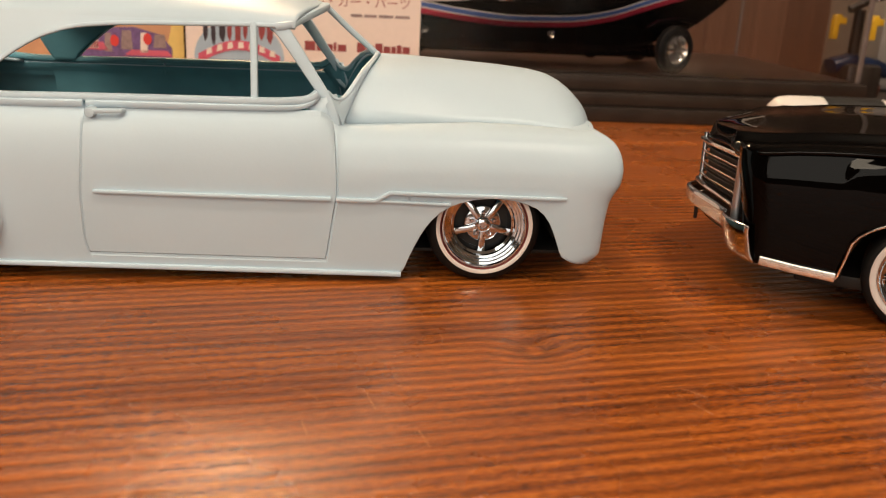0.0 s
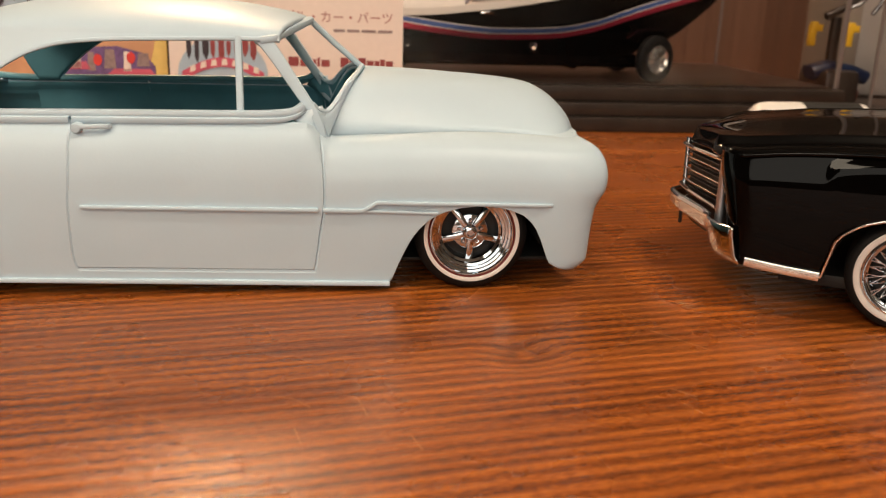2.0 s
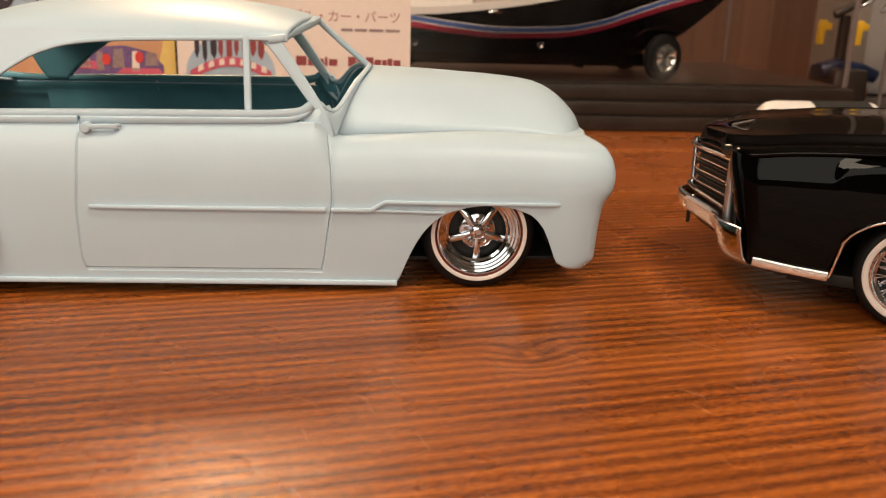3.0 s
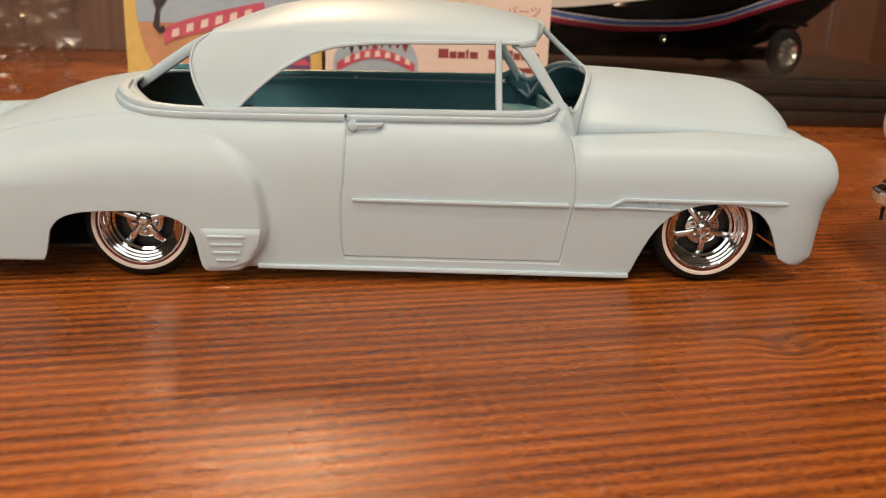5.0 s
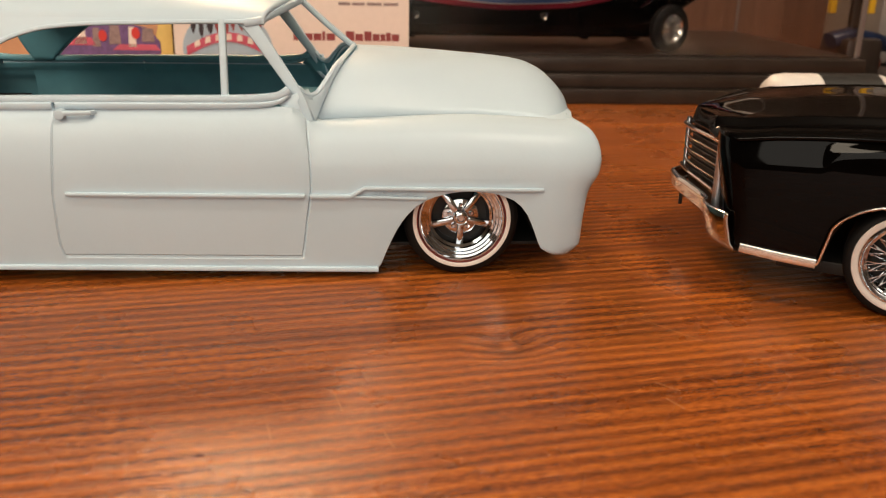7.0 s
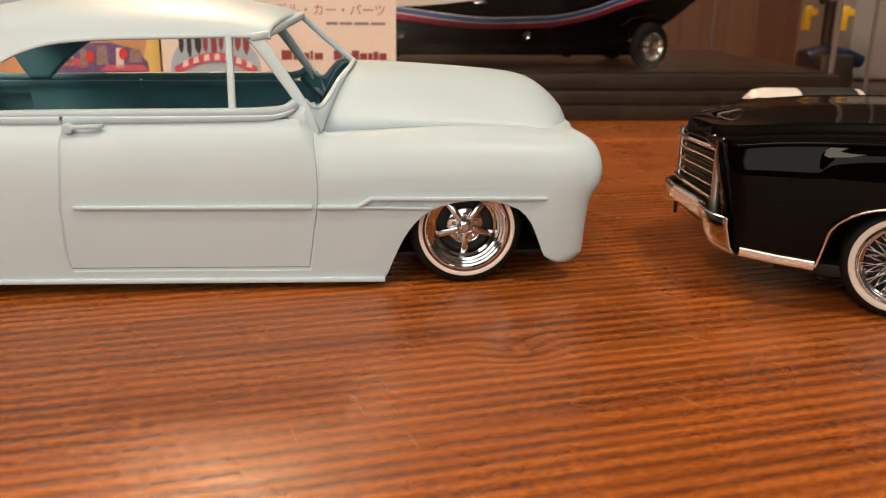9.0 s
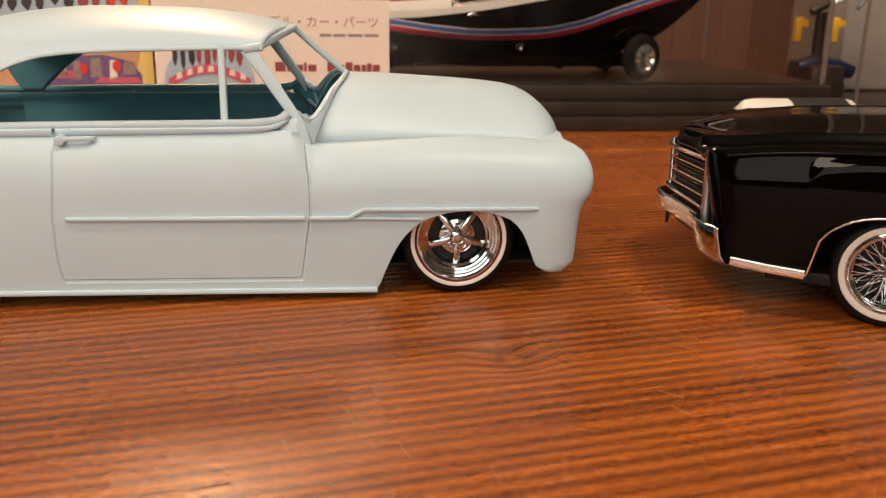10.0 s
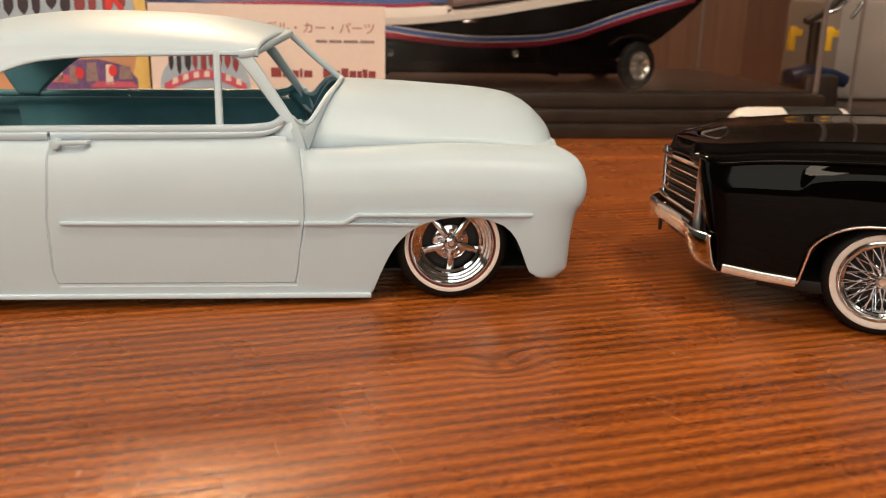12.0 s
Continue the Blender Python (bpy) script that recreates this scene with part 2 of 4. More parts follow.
def eased(path, k=5):
    """More points on a smooth curve through the given ones."""
    p = [Vector(q) for q in path]
    out = []
    for i in range(len(p) - 1):
        a, b, c, d = p[max(i - 1, 0)], p[i], p[i + 1], p[min(i + 2, len(p) - 1)]
        for j in range(k):
            t = j / k
            out.append(0.5 * (2 * b + (c - a) * t + (2 * a - 5 * b + 4 * c - d) * t * t + (3 * b - a - 3 * c + d) * t ** 3))
    return out + [p[-1]]


def beam(path, w, h, up=(0, 0, 1), round_=0.35, seg=2, taper=(1, 1)):
    """A rounded bar swept along points (mm): w across, h along up."""
    pts = [Vector(p) for p in path]
    up = Vector(up)
    prof = []
    r = min(w, h) * round_
    for cx, cy, a0 in ((w / 2 - r, h / 2 - r, 0), (-w / 2 + r, h / 2 - r, 90), (-w / 2 + r, -h / 2 + r, 180), (w / 2 - r, -h / 2 + r, 270)):
        for k in range(seg + 1):
            a = radians(a0 + 90 * k / seg)
            prof.append((cx + r * math.cos(a), cy + r * math.sin(a)))
    rows = []
    for i, p in enumerate(pts):
        t = (pts[min(i + 1, len(pts) - 1)] - pts[max(i - 1, 0)]).normalized()
        side = t.cross(up).normalized()
        u = side.cross(t).normalized()
        f = taper[0] + (taper[1] - taper[0]) * i / max(1, len(pts) - 1)
        rows.append([p + side * a * f + u * b * f for a, b in prof])
    bm = grid(rows, close=True)
    bm.verts.ensure_lookup_table()
    k = len(prof)
    bm.faces.new([bm.verts[i] for i in range(k)][::-1])
    n = len(bm.verts)
    bm.faces.new([bm.verts[i] for i in range(n - k, n)])
    bmesh.ops.recalc_face_normals(bm, faces=bm.faces)
    return bm


def spun(profile, seg=64, axis="y", closed=False):
    """A turned shape from (along, radius) in mm, about the y axis."""
    rows = []
    for a, r in profile:
        rows.append([(r * math.cos(2 * math.pi * k / seg), a, r * math.sin(2 * math.pi * k / seg)) for k in range(seg)])
    if closed:
        rows.append(rows[0])
    bm = grid(rows, close=True)
    bmesh.ops.recalc_face_normals(bm, faces=bm.faces)
    return bm


def box(lo, hi, bevel=0.0, seg=2):
    bm = bmesh.new()
    bmesh.ops.create_cube(bm, size=1)
    for v in bm.verts:
        v.co = Vector([(lo[i] + (v.co[i] + 0.5) * (hi[i] - lo[i])) * MM for i in range(3)])
    if bevel:
        bmesh.ops.bevel(bm, geom=bm.edges[:], offset=bevel * MM, segments=seg, affect="EDGES", profile=0.5)
    return bm


def plate(outline, lo, hi, axis="y", bevel=0.0):
    """A flat piece from an outline (mm), from lo to hi along y (outline x, z) or z (outline x, y)."""
    bm = bmesh.new()
    put = (lambda a, b, c: (a, c, b)) if axis == "y" else (lambda a, b, c: (a, b, c))
    f = bm.faces.new([bm.verts.new([q * MM for q in put(a, b, lo)]) for a, b in outline])
    ex = bmesh.ops.extrude_face_region(bm, geom=[f])
    dv = Vector(put(0, 0, (hi - lo) * MM))
    bmesh.ops.translate(bm, verts=[v for v in ex["geom"] if isinstance(v, bmesh.types.BMVert)], vec=dv)
    bmesh.ops.recalc_face_normals(bm, faces=bm.faces)
    if bevel:
        bmesh.ops.bevel(bm, geom=bm.edges[:], offset=bevel * MM, segments=2, affect="EDGES", profile=0.5)
    return bm


def mirrored(bm, mid):
    """The same skin on the far side of the plane y = mid (mm)."""
    other = bm.copy()
    for v in other.verts:
        v.co.y = 2 * mid * MM - v.co.y
    bmesh.ops.reverse_faces(other, faces=other.faces)
    return other


def ellipse(cx, cz, rx, rz, n=48):
    return [(cx + rx * math.cos(2 * math.pi * k / n), cz + rz * math.sin(2 * math.pi * k / n)) for k in range(n)]


# ---- room and table ----
def slab(name, lo, hi, material, label, category, bevel=0.0):
    ob = part(name, box(lo, hi, bevel), material, None, label, smooth=False)
    return tagged(ob, label, category, "", "structure")


slab("table_top", (-900, -450, -30), (900, 520, 0), M_TABLE, "glossy red-brown stained pine table top with streaky grain", "table", 2)
slab("wall_back", (-2000, 1600, -750), (2000, 1660, 1700), M_WALL, "dark brown painted room wall", "wall")
slab("wall_front", (-2000, -2060, -750), (2000, -2000, 1700), M_PALE, "beige painted room wall", "wall")
slab("wall_left", (-2060, -2000, -750), (-2000, 1600, 1700), M_WALL, "dark brown painted room wall", "wall")
slab("wall_right", (2000, -2000, -750), (2060, 1600, 1700), M_WALL, "dark brown painted room wall", "wall")
slab("floor", (-2000, -2000, -810), (2000, 1600, -750), M_BOARD, "dark brown wooden room floor", "floor")
slab("ceiling", (-2000, -2000, 1700), (2000, 1600, 1760), M_CEIL, "off-white painted ceiling", "ceiling")
slab("back_panel", (-900, 470, 0), (900, 490, 120), M_BOARD, "brown wooden panel standing at the back of the table", "panel", 1)

# ---- pale blue model car ----
MID = 37.5
z_sill = pchip((-112, -100, -80, -76.8, -75.8, -75, -72, -67.6, -58.8, -53.3, -49.1, -47.2, -46, -45, -38.9, -35, 41.6, 42.0, 43.7, 45.7, 47.8, 51.1, 55.7, 60, 64, 68.5, 71.3, 73.2, 74.4, 76.9, 83.4, 90),
               (7, 5, 4.3, 4.3, 7.0, 10.5, 13.5, 14.5, 14.8, 14.1, 12.3, 9.6, 3.4, 2.3, 2.5, 2.6, 1.5, 1.6, 5.4, 9.8, 12.9, 15.6, 17.1, 17.5, 17.1, 15.6, 12.6, 8.3, 5.5, 4.0, 3.4, 3.4))
x_nose = pchip((3.0, 3.8, 5.5, 11.3, 16.3, 20.6, 23, 24.9, 27.9, 29.4, 30.3), (80.6, 81.3, 83, 83.3, 83.9, 86.0, 86.3, 86.1, 84.9, 82.4, 78.7))
x_fend = pchip((1.8, 4.3, 8.0, 11.6, 20.1, 24.6, 27.8, 30.4), (-38, -35.4, -33.4, -32.7, -34, -37.1, -41.2, -48))
door_back = pchip((1, 4.1, 5.2, 8.2, 16.6, 22.4, 33.1, 36), (-17.0, -17.2, -17.8, -18.4, -18.4, -17.9, -17.5, -17.4))
door_front = pchip((1, 3.8, 5.8, 11.3, 18.6, 23.3, 30.9, 36), (27.0, 27.1, 27.5, 28.3, 29.3, 29.2, 28.5, 28.2))
crease_z = pchip((28, 35, 47, 57, 65, 72, 77, 86), (29.2, 29.6, 30.0, 30.2, 30.0, 29.7, 29.4, 29.2))
SEC_D = [(-1.0, 20), (-0.9, 22.5), (-0.6, 25), (-0.1, 27.4), (0.6, 29.3), (1.5, 30.7), (2.6, 31.8), (3.3, 33.0)]
SEC_F = [(-1.0, 20), (-0.8, 22.3), (-0.2, 24.6), (0.9, 26.8), (2.5, 28.5), (4.6, 29.7), (7.0, 30.2), (9.5, 30.15)]
FINE = 3


def denser(sec):
    """The same section with FINE steps between its points."""
    fy, fz = pchip(range(len(sec)), [p[0] for p in sec]), pchip(range(len(sec)), [p[1] for p in sec])
    return [(float(fy(i / FINE)), float(fz(i / FINE))) for i in range((len(sec) - 1) * FINE + 1)]


SEC_D, SEC_F = denser(SEC_D), denser(SEC_F)


def side_y(x, z):
    """How far the lower side bulges, z up to 20."""
    y = -1.0 * math.sin(min(1, max(0, (z - 1.0) / 16.0)) * math.pi / 2)
    return y


def fender_bulge(x, z):
    if x > -28:
        return 0.0
    b = sstep((x_fend(z) - x) / 2.0 + 0.12) * 2.5
    crown = 1.0 if z < 19 else max(0.0, 1 - ((z - 19) / 10.5) ** 2) ** 0.6
    tail = 1 - 0.9 * sstep((-88 - x) / 24)
    return b * crown * tail


def side_point(u, k, x_at):
    """Row k of the side skin at column u; rows 0..LOW climb from the sill to z = 20."""
    zs = z_sill(u)
    if k <= LOW:
        z = zs + (20 - zs) * (LOWS[k])
        y = side_y(u, z)
    else:
        w = sstep((u - 25.5) / 5.5)
        i = k - LOW
        (y0, z0), (y1, z1) = SEC_D[i], SEC_F[i]
        zf = 20 + (z1 - 20) * (crease_z(u) - 20) / 10.0
        y1 = y1 * (1 + 0.25 * sstep((u - 35) / 30)) if i > 4 * FINE else y1
        y, z = y0 + (y1 - y0) * w, z0 + (zf - z0) * w
        if u < -58:
            t = sstep((-58 - u) / 52)
            z = 20 + (z - 20) * (1 - 0.62 * t)
            y += t * 5 * (i / (7 * FINE))
    y -= fender_bulge(u, z)
    x = x_at(u, z)
    return x, y, z


LOWS = [0, 0.03, 0.07, 0.11, 0.125, 0.145, 0.16, 0.2, 0.27, 0.35, 0.44, 0.53, 0.62, 0.7, 0.78, 0.85, 0.9, 0.95, 1.0]
LOW = len(LOWS) - 1
NROW = LOW + len(SEC_D)


def warp(u, z):
    """Lets the columns beside the door's edges follow them."""
    db, df = door_back(z) + 17.5, door_front(z) - 28.5
    wb = max(0.0, 1 - abs(u + 17.5) / 8.0)
    wf = max(0.0, 1 - abs(u - 28.5) / 8.0)
    return u + db * wb + df * wf


cols = sorted(set([round(v, 2) for v in np.linspace(-112, -77, 20)] + [-76.8, -76.3, -75.8, -75.4, -75, -74.4, -73.4, -72]
                  + [round(v, 2) for v in np.linspace(-71, -50, 18)] + [-49.1, -48.2, -47.6, -47.2, -46.8, -46.4, -46, -45.5, -45]
                  + [round(v, 2) for v in np.linspace(-44.6, -30, 36)] + [round(v, 2) for v in np.linspace(-29, -19, 10)] + [-18.2, -17.75, -17.6, -17.4, -17.25, -16.8]
                  + [round(v, 2) for v in np.linspace(-15, 26, 28)] + [27.5, 28.2, 28.4, 28.6, 28.8, 29.5]
                  + [round(v, 2) for v in np.linspace(31, 41, 7)] + [41.6, 42, 42.5, 43, 43.7, 44.7, 45.7, 46.7, 47.8, 49.3, 51.1, 53, 55.7, 58, 60, 62, 64, 66, 68.5, 70, 71.3, 72.3, 73.2, 73.8, 74.4]))
rows = []
for k in range(NROW):
    row = [side_point(u, k, warp) for u in cols]
    # the nose rolls round to the front
    x0, y0, z0 = row[-1]
    for a in range(1, 13):
        ph = a * 90 / 12
        u = 74.4 + 9.0 * a / 12
        px, py, pz = side_point(u, k, lambda q, z: q)
        xf = x_nose(pz) + 0.1
        row.append((x0 + (xf - x0) * math.sin(radians(ph)), py + 4.0 * (1 - math.cos(radians(ph))), pz))
    x1, y1, z1 = row[-1]
    drop = 0.6 * max(0.0, z1 - 25.5)
    row += [(x1 - 0.4, y1 + 2, z1 - 0.4 * drop), (x1 - 1.5, y1 + 5, z1 - drop)]
    rows.append(row)

# recess the shut lines round the door
cb, cf = [cols.index(v) for v in (-17.6, -17.4)], [cols.index(v) for v in (28.4, 28.6)]
rb = (4, 5)
for k in range(NROW):
    for c in (*cb, *cf):
        if k >= rb[0]:
            x, y, z = rows[k][c]
            rows[k][c] = (x, y + (0.15 if c in cb else 0.24), z)
for c in range(cb[1], cf[0] + 1):
    for k in rb:
        x, y, z = rows[k][c]
        if c not in cb and c not in cf:
            rows[k][c] = (x, y + 0.24, z)

blue = thing("model_car", "pale blue plastic model car with whitewall tyres on the table", "model car")
in_door = lambda i, j: cb[1] <= j < cf[0] and i >= rb[1]
for far in (False, True):
    b1 = grid(rows, skip=in_door)
    b2 = grid(rows, skip=lambda i, j: not in_door(i, j))
    if far:
        b1, b2 = [(lambda s, q: (s.free(), q)[1])(s, mirrored(s, MID)) for s in (b1, b2)]
    shell(part("body_side", b1, [M_BLUE, M_TEAL], blue), 0.9)
    shell(part("door", b2, [M_BLUE, M_TEAL], blue, "pale blue door with a fine shut line"), 0.9)

# hood
zh = pchip((0, 0.3, 0.6, 0.78, 0.88, 0.94, 0.98, 1), (40.5, 40.2, 39.4, 38.3, 36.4, 34.0, 31.4, 28.6))


def hood_point(u, q):
    """u from the cowl to the nose, q from the near fender over the middle to the far one."""
    p = 1 - abs(1 - 2 * q)
    far = q > 0.5
    xn = 76.5 + 8.7 * (1 - (1 - p) ** 3.0)
    xc = 29.3 + 7.2 * (1 - (1 - p) ** 2.6)
    x = xc + u * (xn - xc)
    xe = 29.6 + u * 45.9
    yc = 9.5 * (1 + 0.25 * sstep((xe - 35) / 30)) if xe > 31 else 9.0
    zc = crease_z(xe) - 0.12
    y = yc + (MID - yc) * p
    z = zc + (zh(u) - zc) * (1 - (1 - p) ** (2.15 + 2.1 * (1 - sstep(u / 0.6))))
    z += 0.25 * math.exp(-((y - MID) / 1.2) ** 2) * (1 - u ** 4)
    return x, (2 * MID - y if far else y), z


us = [0, 0.02, 0.06] + [i / 24 for i in range(2, 20)] + [0.82, 0.85, 0.88, 0.905, 0.93, 0.95, 0.965, 0.98, 0.99, 1]
qs = [0.5 - 0.5 * (1 - i / 20) ** 1.4 for i in range(21)]
qs = qs + [1 - q for q in qs[-2::-1]]
shell(part("hood", grid([[hood_point(u, q) for u in us] for q in qs]), [M_BLUE, M_TEAL], blue, "smooth rounded pale blue hood"), 0.8)
# front panel between the fenders
fp = [[(78.5 + 4 * math.sin(math.pi * j / 12), 7 + 61 * j / 12, z) for j in range(13)] for z in (4, 10, 15, 20, 24, 28.4)]
shell(part("front_panel", grid(fp, flip=True), [M_BLUE, M_TEAL], blue), 0.8)

part("grille_header", plate([(70, 9.5), (78, 9.8), (82.2, 13), (83.6, 20), (84.2, MID), (83.6, 55), (82.2, 62), (78, 65.2), (70, 65.5)], 28.3, 29.6, "z", 0.2), M_BLUE, blue)

# tail deck
zd = pchip((-112, -106, -100, -92.2, -84.1, -74.9, -66, -60), (14, 20.5, 25, 29.1, 32.4, 34.9, 36.2, 36.4))


def deck_point(u, q):
    p = 1 - abs(1 - 2 * q)
    xf = -52 - 13.5 * (1 - (1 - p) ** 2.2)
    x = -112 + u * (xf + 112)
    xe = -112 + u * 60
    _, ye, ze = side_point(xe, NROW - 1, lambda a, b: a)
    y = ye + (MID - ye) * p
    z = ze + (zd(x) - ze) * (1 - (1 - p) ** 2.4)
    return x, (2 * MID - y if q > 0.5 else y), z


shell(part("trunk_deck", grid([[deck_point(i / 30, q) for i in range(31)] for q in qs]), [M_BLUE, M_TEAL], blue, "rounded pale blue trunk deck"), 0.8)
tp = [[(side_point(-112, k, lambda a, b: a)[0] - 2 * math.sin(math.pi * j / 10), rows[k][0][1] + (2 * MID - 2 * rows[k][0][1]) * j / 10, rows[k][0][2]) for j in range(11)] for k in range(0, NROW, 3)]
shell(part("tail_panel", grid(tp, flip=True), [M_BLUE, M_TEAL], blue), 0.8)

# roof with its rear quarters
z_low = pchip((-47, -39.6, -39.4, -37, -34.7, -30.1, -24.4, -18.8, -9.8, 4, 12.8, 18, 20.5), (33.4, 33.4, 33.8, 36.4, 38.5, 42.1, 45.2, 46.7, 47.5, 47.9, 48.1, 48.1, 47.8))
x_rear = pchip((33.2, 36.3, 40.2, 42.9, 45.7, 47.5, 48.6), (-44.2, -46.0, -47.6, -48.1, -47.4, -45.6, -44.0))
z_mid = pchip((-48, -44, -40, -33, -26, -18, -10, 1, 10, 17.4, 21, 23.5, 25.5), (47.2, 49.3, 51.0, 53.2, 54.4, 55.1, 55.2, 55.0, 54.4, 53.3, 52.6, 51.9, 50.9))


def quarter_y(z):
    return 4.0 + (z - 33.4) * 0.22 + 0.012 * max(0.0, z - 40) ** 2


rcols = [("r", t) for t in np.linspace(1, 0, 9)] + [("x", x) for x in np.concatenate((np.linspace(-39.0, -16, 26), np.linspace(-14, 18, 20), [19.2, 20.2, 20.8]))]
TOPZ = 48.6


def roof_col(c):
    kind, v = c
    xx = -39.6 if kind == "r" else v
    zl = z_low(xx)
    out = []
    for i in range(13):
        z = zl + (TOPZ - zl) * i / 12
        x = xx if kind == "x" else -39.6 + (x_rear(z) + 39.6) * v
        out.append((x, quarter_y(z), z))
    xe, ye = out[-1][0], out[-1][1]
    for i in range(1, 19):
        p = (i / 18) ** 1.9
        bow = 1 - (1 - p) ** 2
        x = xe
        if kind == "r":
            x = xe - 2.2 * v * bow
        elif v > 8:
            x = xe + (4.4 * bow) * ((v - 8) / 12.8) ** 2
        z = TOPZ + (z_mid(x) - TOPZ) * (1 - (1 - p) ** 2.3) ** 0.55
        out.append((x, ye + (MID - ye) * p, z))
    return out


half = [roof_col(c) for c in rcols]
full = [h + [(x, 2 * MID - y, z) for x, y, z in h[-2::-1]] for h in half]
shell(part("roof", grid(full, flip=True), [M_BLUE, M_TEAL], blue, "pale blue domed hardtop roof"), 1.0)


def both(name, path, w, h, up, label="", material=None, far=None, **kw):
    """A bar on the near side and its twin on the far side."""
    for s in (1, -1):
        pts = [(x, y if s > 0 else 2 * MID - y, z) for x, y, z in path]
        u = (up[0], up[1] * s, up[2])
        part(name, beam(eased(pts) if len(pts) > 3 else pts, w, h, u, **kw), (far if s < 0 and far else material) or M_BLUE, blue, label)


edge = [(x, quarter_y(z_low(x)) - 0.1, z_low(x)) for x in np.linspace(-39.2, 18.8, 40)]
both("drip_rail", edge, 0.8, 0.8, (0, -1, 0.2))
both("quarter_edge", [(x_rear(z) , quarter_y(z), z) for z in np.linspace(33.6, 48.4, 16)], 0.9, 0.9, (0, -1, 0), taper=(1, 0.35))
both("belt_moulding", [(-66.5, 26, 35.6), (-65, 15, 35.0), (-61.5, 7.0, 34.2), (-58, 3.9, 33.5), (-53, 3.3, 33.0), (-46, 3.1, 32.9), (-32, 3.0, 32.9), (-17.8, 3.0, 33.0)], 1.3, 1.4, (0, -0.2, 1), "rounded window-line moulding", far=M_TEAL)
both("belt_moulding", [(-17.2, 3.0, 33.0), (0, 3.0, 33.1), (13, 3.0, 33.2), (20, 3.1, 33.35), (22.9, 3.4, 33.75), (24.6, 4.0, 34.5), (25.6, 4.9, 35.2)], 1.3, 1.4, (0, -0.2, 1), "rounded window-line moulding", far=M_TEAL, taper=(1, 0.45))
both("window_ledge", [(-66, 26, 36.2), (-64, 15, 35.9), (-60.5, 7.6, 35.2), (-57, 4.6, 34.6), (-50, 4.0, 33.9), (-40, 3.9, 33.8), (-17.5, 3.9, 34.1), (13, 3.9, 34.3), (20, 4.1, 34.5), (23.4, 4.5, 34.9), (25.2, 5.0, 36.0)], 2.2, 1.4, (0, 0, 1), far=M_TEAL)
part("vent_post", beam([(13.4, 4.2, 34.0), (13.2, 6.2, 41), (13.0, 8.2, 48.4)], 1.4, 1.5, (0, -1, 0)), M_BLUE, blue, "slim upright post of the vent window")
both("windshield_pillar", [(17.0, 9.7, 48.3), (18.2, 8.6, 47.4), (20.6, 7.7, 44.2), (23.6, 6.8, 39.8), (26.2, 5.9, 36), (27.8, 5.4, 33.2), (28.9, 5.3, 29.8)], 3.0, 1.5, (0, -1, 0.15), round_=0.3, taper=(1.0, 0.5))
both("windshield_frame", [(26.9, 6.0, 36.2), (28.0, 6.7, 35.0), (28.8, 7.4, 34.5), (29.8, 9.0, 34.4), (30.8, 10.6, 35.2), (32.2, 13, 37.0), (34.0, 18, 39.2), (36.0, 26, 40.6), (37.2, 36.8, 41.1)], 1.0, 1.0, (0, -0.5, 0.8))
# smooth band between the windshield opening and the hood, drawn down to a point
band_p = (0, 0.05, 0.11, 0.18, 0.28, 0.42, 0.62, 1)
band_in = [pchip(band_p, v) for v in ((27.2, 28.8, 29.9, 30.9, 32.3, 34.0, 36.0, 37.2), (6.2, 7.4, 9.0, 10.6, 13.1, 18, 26, 37.4), (35.6, 34.5, 34.4, 35.2, 37.0, 39.2, 40.6, 41.1))]
cowl = []
for p in np.linspace(0, 1, 36) ** 1.5:
    a = Vector([float(f(p)) for f in band_in])
    c = Vector(hood_point(0.0, p / 2)) + Vector((0.8, -0.4 - 2.4 * (1 - p) ** 8, 0.3 + 0.2 * p))
    cowl.append([tuple(a.lerp(c, t) + Vector((0.12, -0.3, 0.3)) * math.sin(math.pi * t)) for t in (0, 0.2, 0.4, 0.6, 0.8, 0.94, 1)])
for s in (1, -1):
    shell(part("cowl_band", grid([[(x, y if s > 0 else 2 * MID - y, z) for x, y, z in r] for r in cowl], flip=s < 0), [M_BLUE, M_TEAL], blue, "smooth band under the windshield"), 0.7)
part("dashboard", plate([(21, 11.5), (27, 11.5), (30, 15), (33, 22), (35, 30), (35.4, MID), (35, 45), (33, 53), (30, 60), (27, 63.5), (21, 63.5)], 27.0, 28.0, "z", 0.2), M_TEAL, blue, "bare teal dashboard")
liner = [[(x, 2 * MID - y - 1.25, z) for x in (-46, -30, -15, 0, 15, 26)] for y, z in [(-1.0, 8), (-1.0, 14)] + SEC_D[:-1]]
part("inner_panel", grid(liner), M_TEAL, blue)
for s in (1, -1):
    tri = [[(23.6, 3.7, 33.4), (26.2, 4.2, 31.6), (28.7, 5.4, 29.1)], [(25.2, 4.5, 34.8), (27.2, 5.0, 31.8), (29.3, 6.0, 29.3)], [(26.6, 4.9, 35.2), (28.6, 5.6, 32.6), (29.9, 6.8, 29.8)], [(28.8, 7.0, 35.8), (29.8, 7.4, 33.2), (30.5, 8.6, 30.0)]]
    shell(part("cowl_side", grid([[(x, y if s > 0 else 2 * MID - y, z) for x, y, z in r] for r in tri], flip=s < 0), [M_BLUE, M_TEAL], blue), 0.8)
hdr = [(19.6 + 5.8 * (1 - (1 - p) ** 2), 8.6 + (MID - 8.6) * p, 48.3 + 2.5 * (1 - (1 - p) ** 2.2)) for p in np.linspace(0, 1, 14)]
both("windshield_header", [(17.2, 8.5, 47.9)] + hdr, 2.0, 1.5, (0, 0, 1))
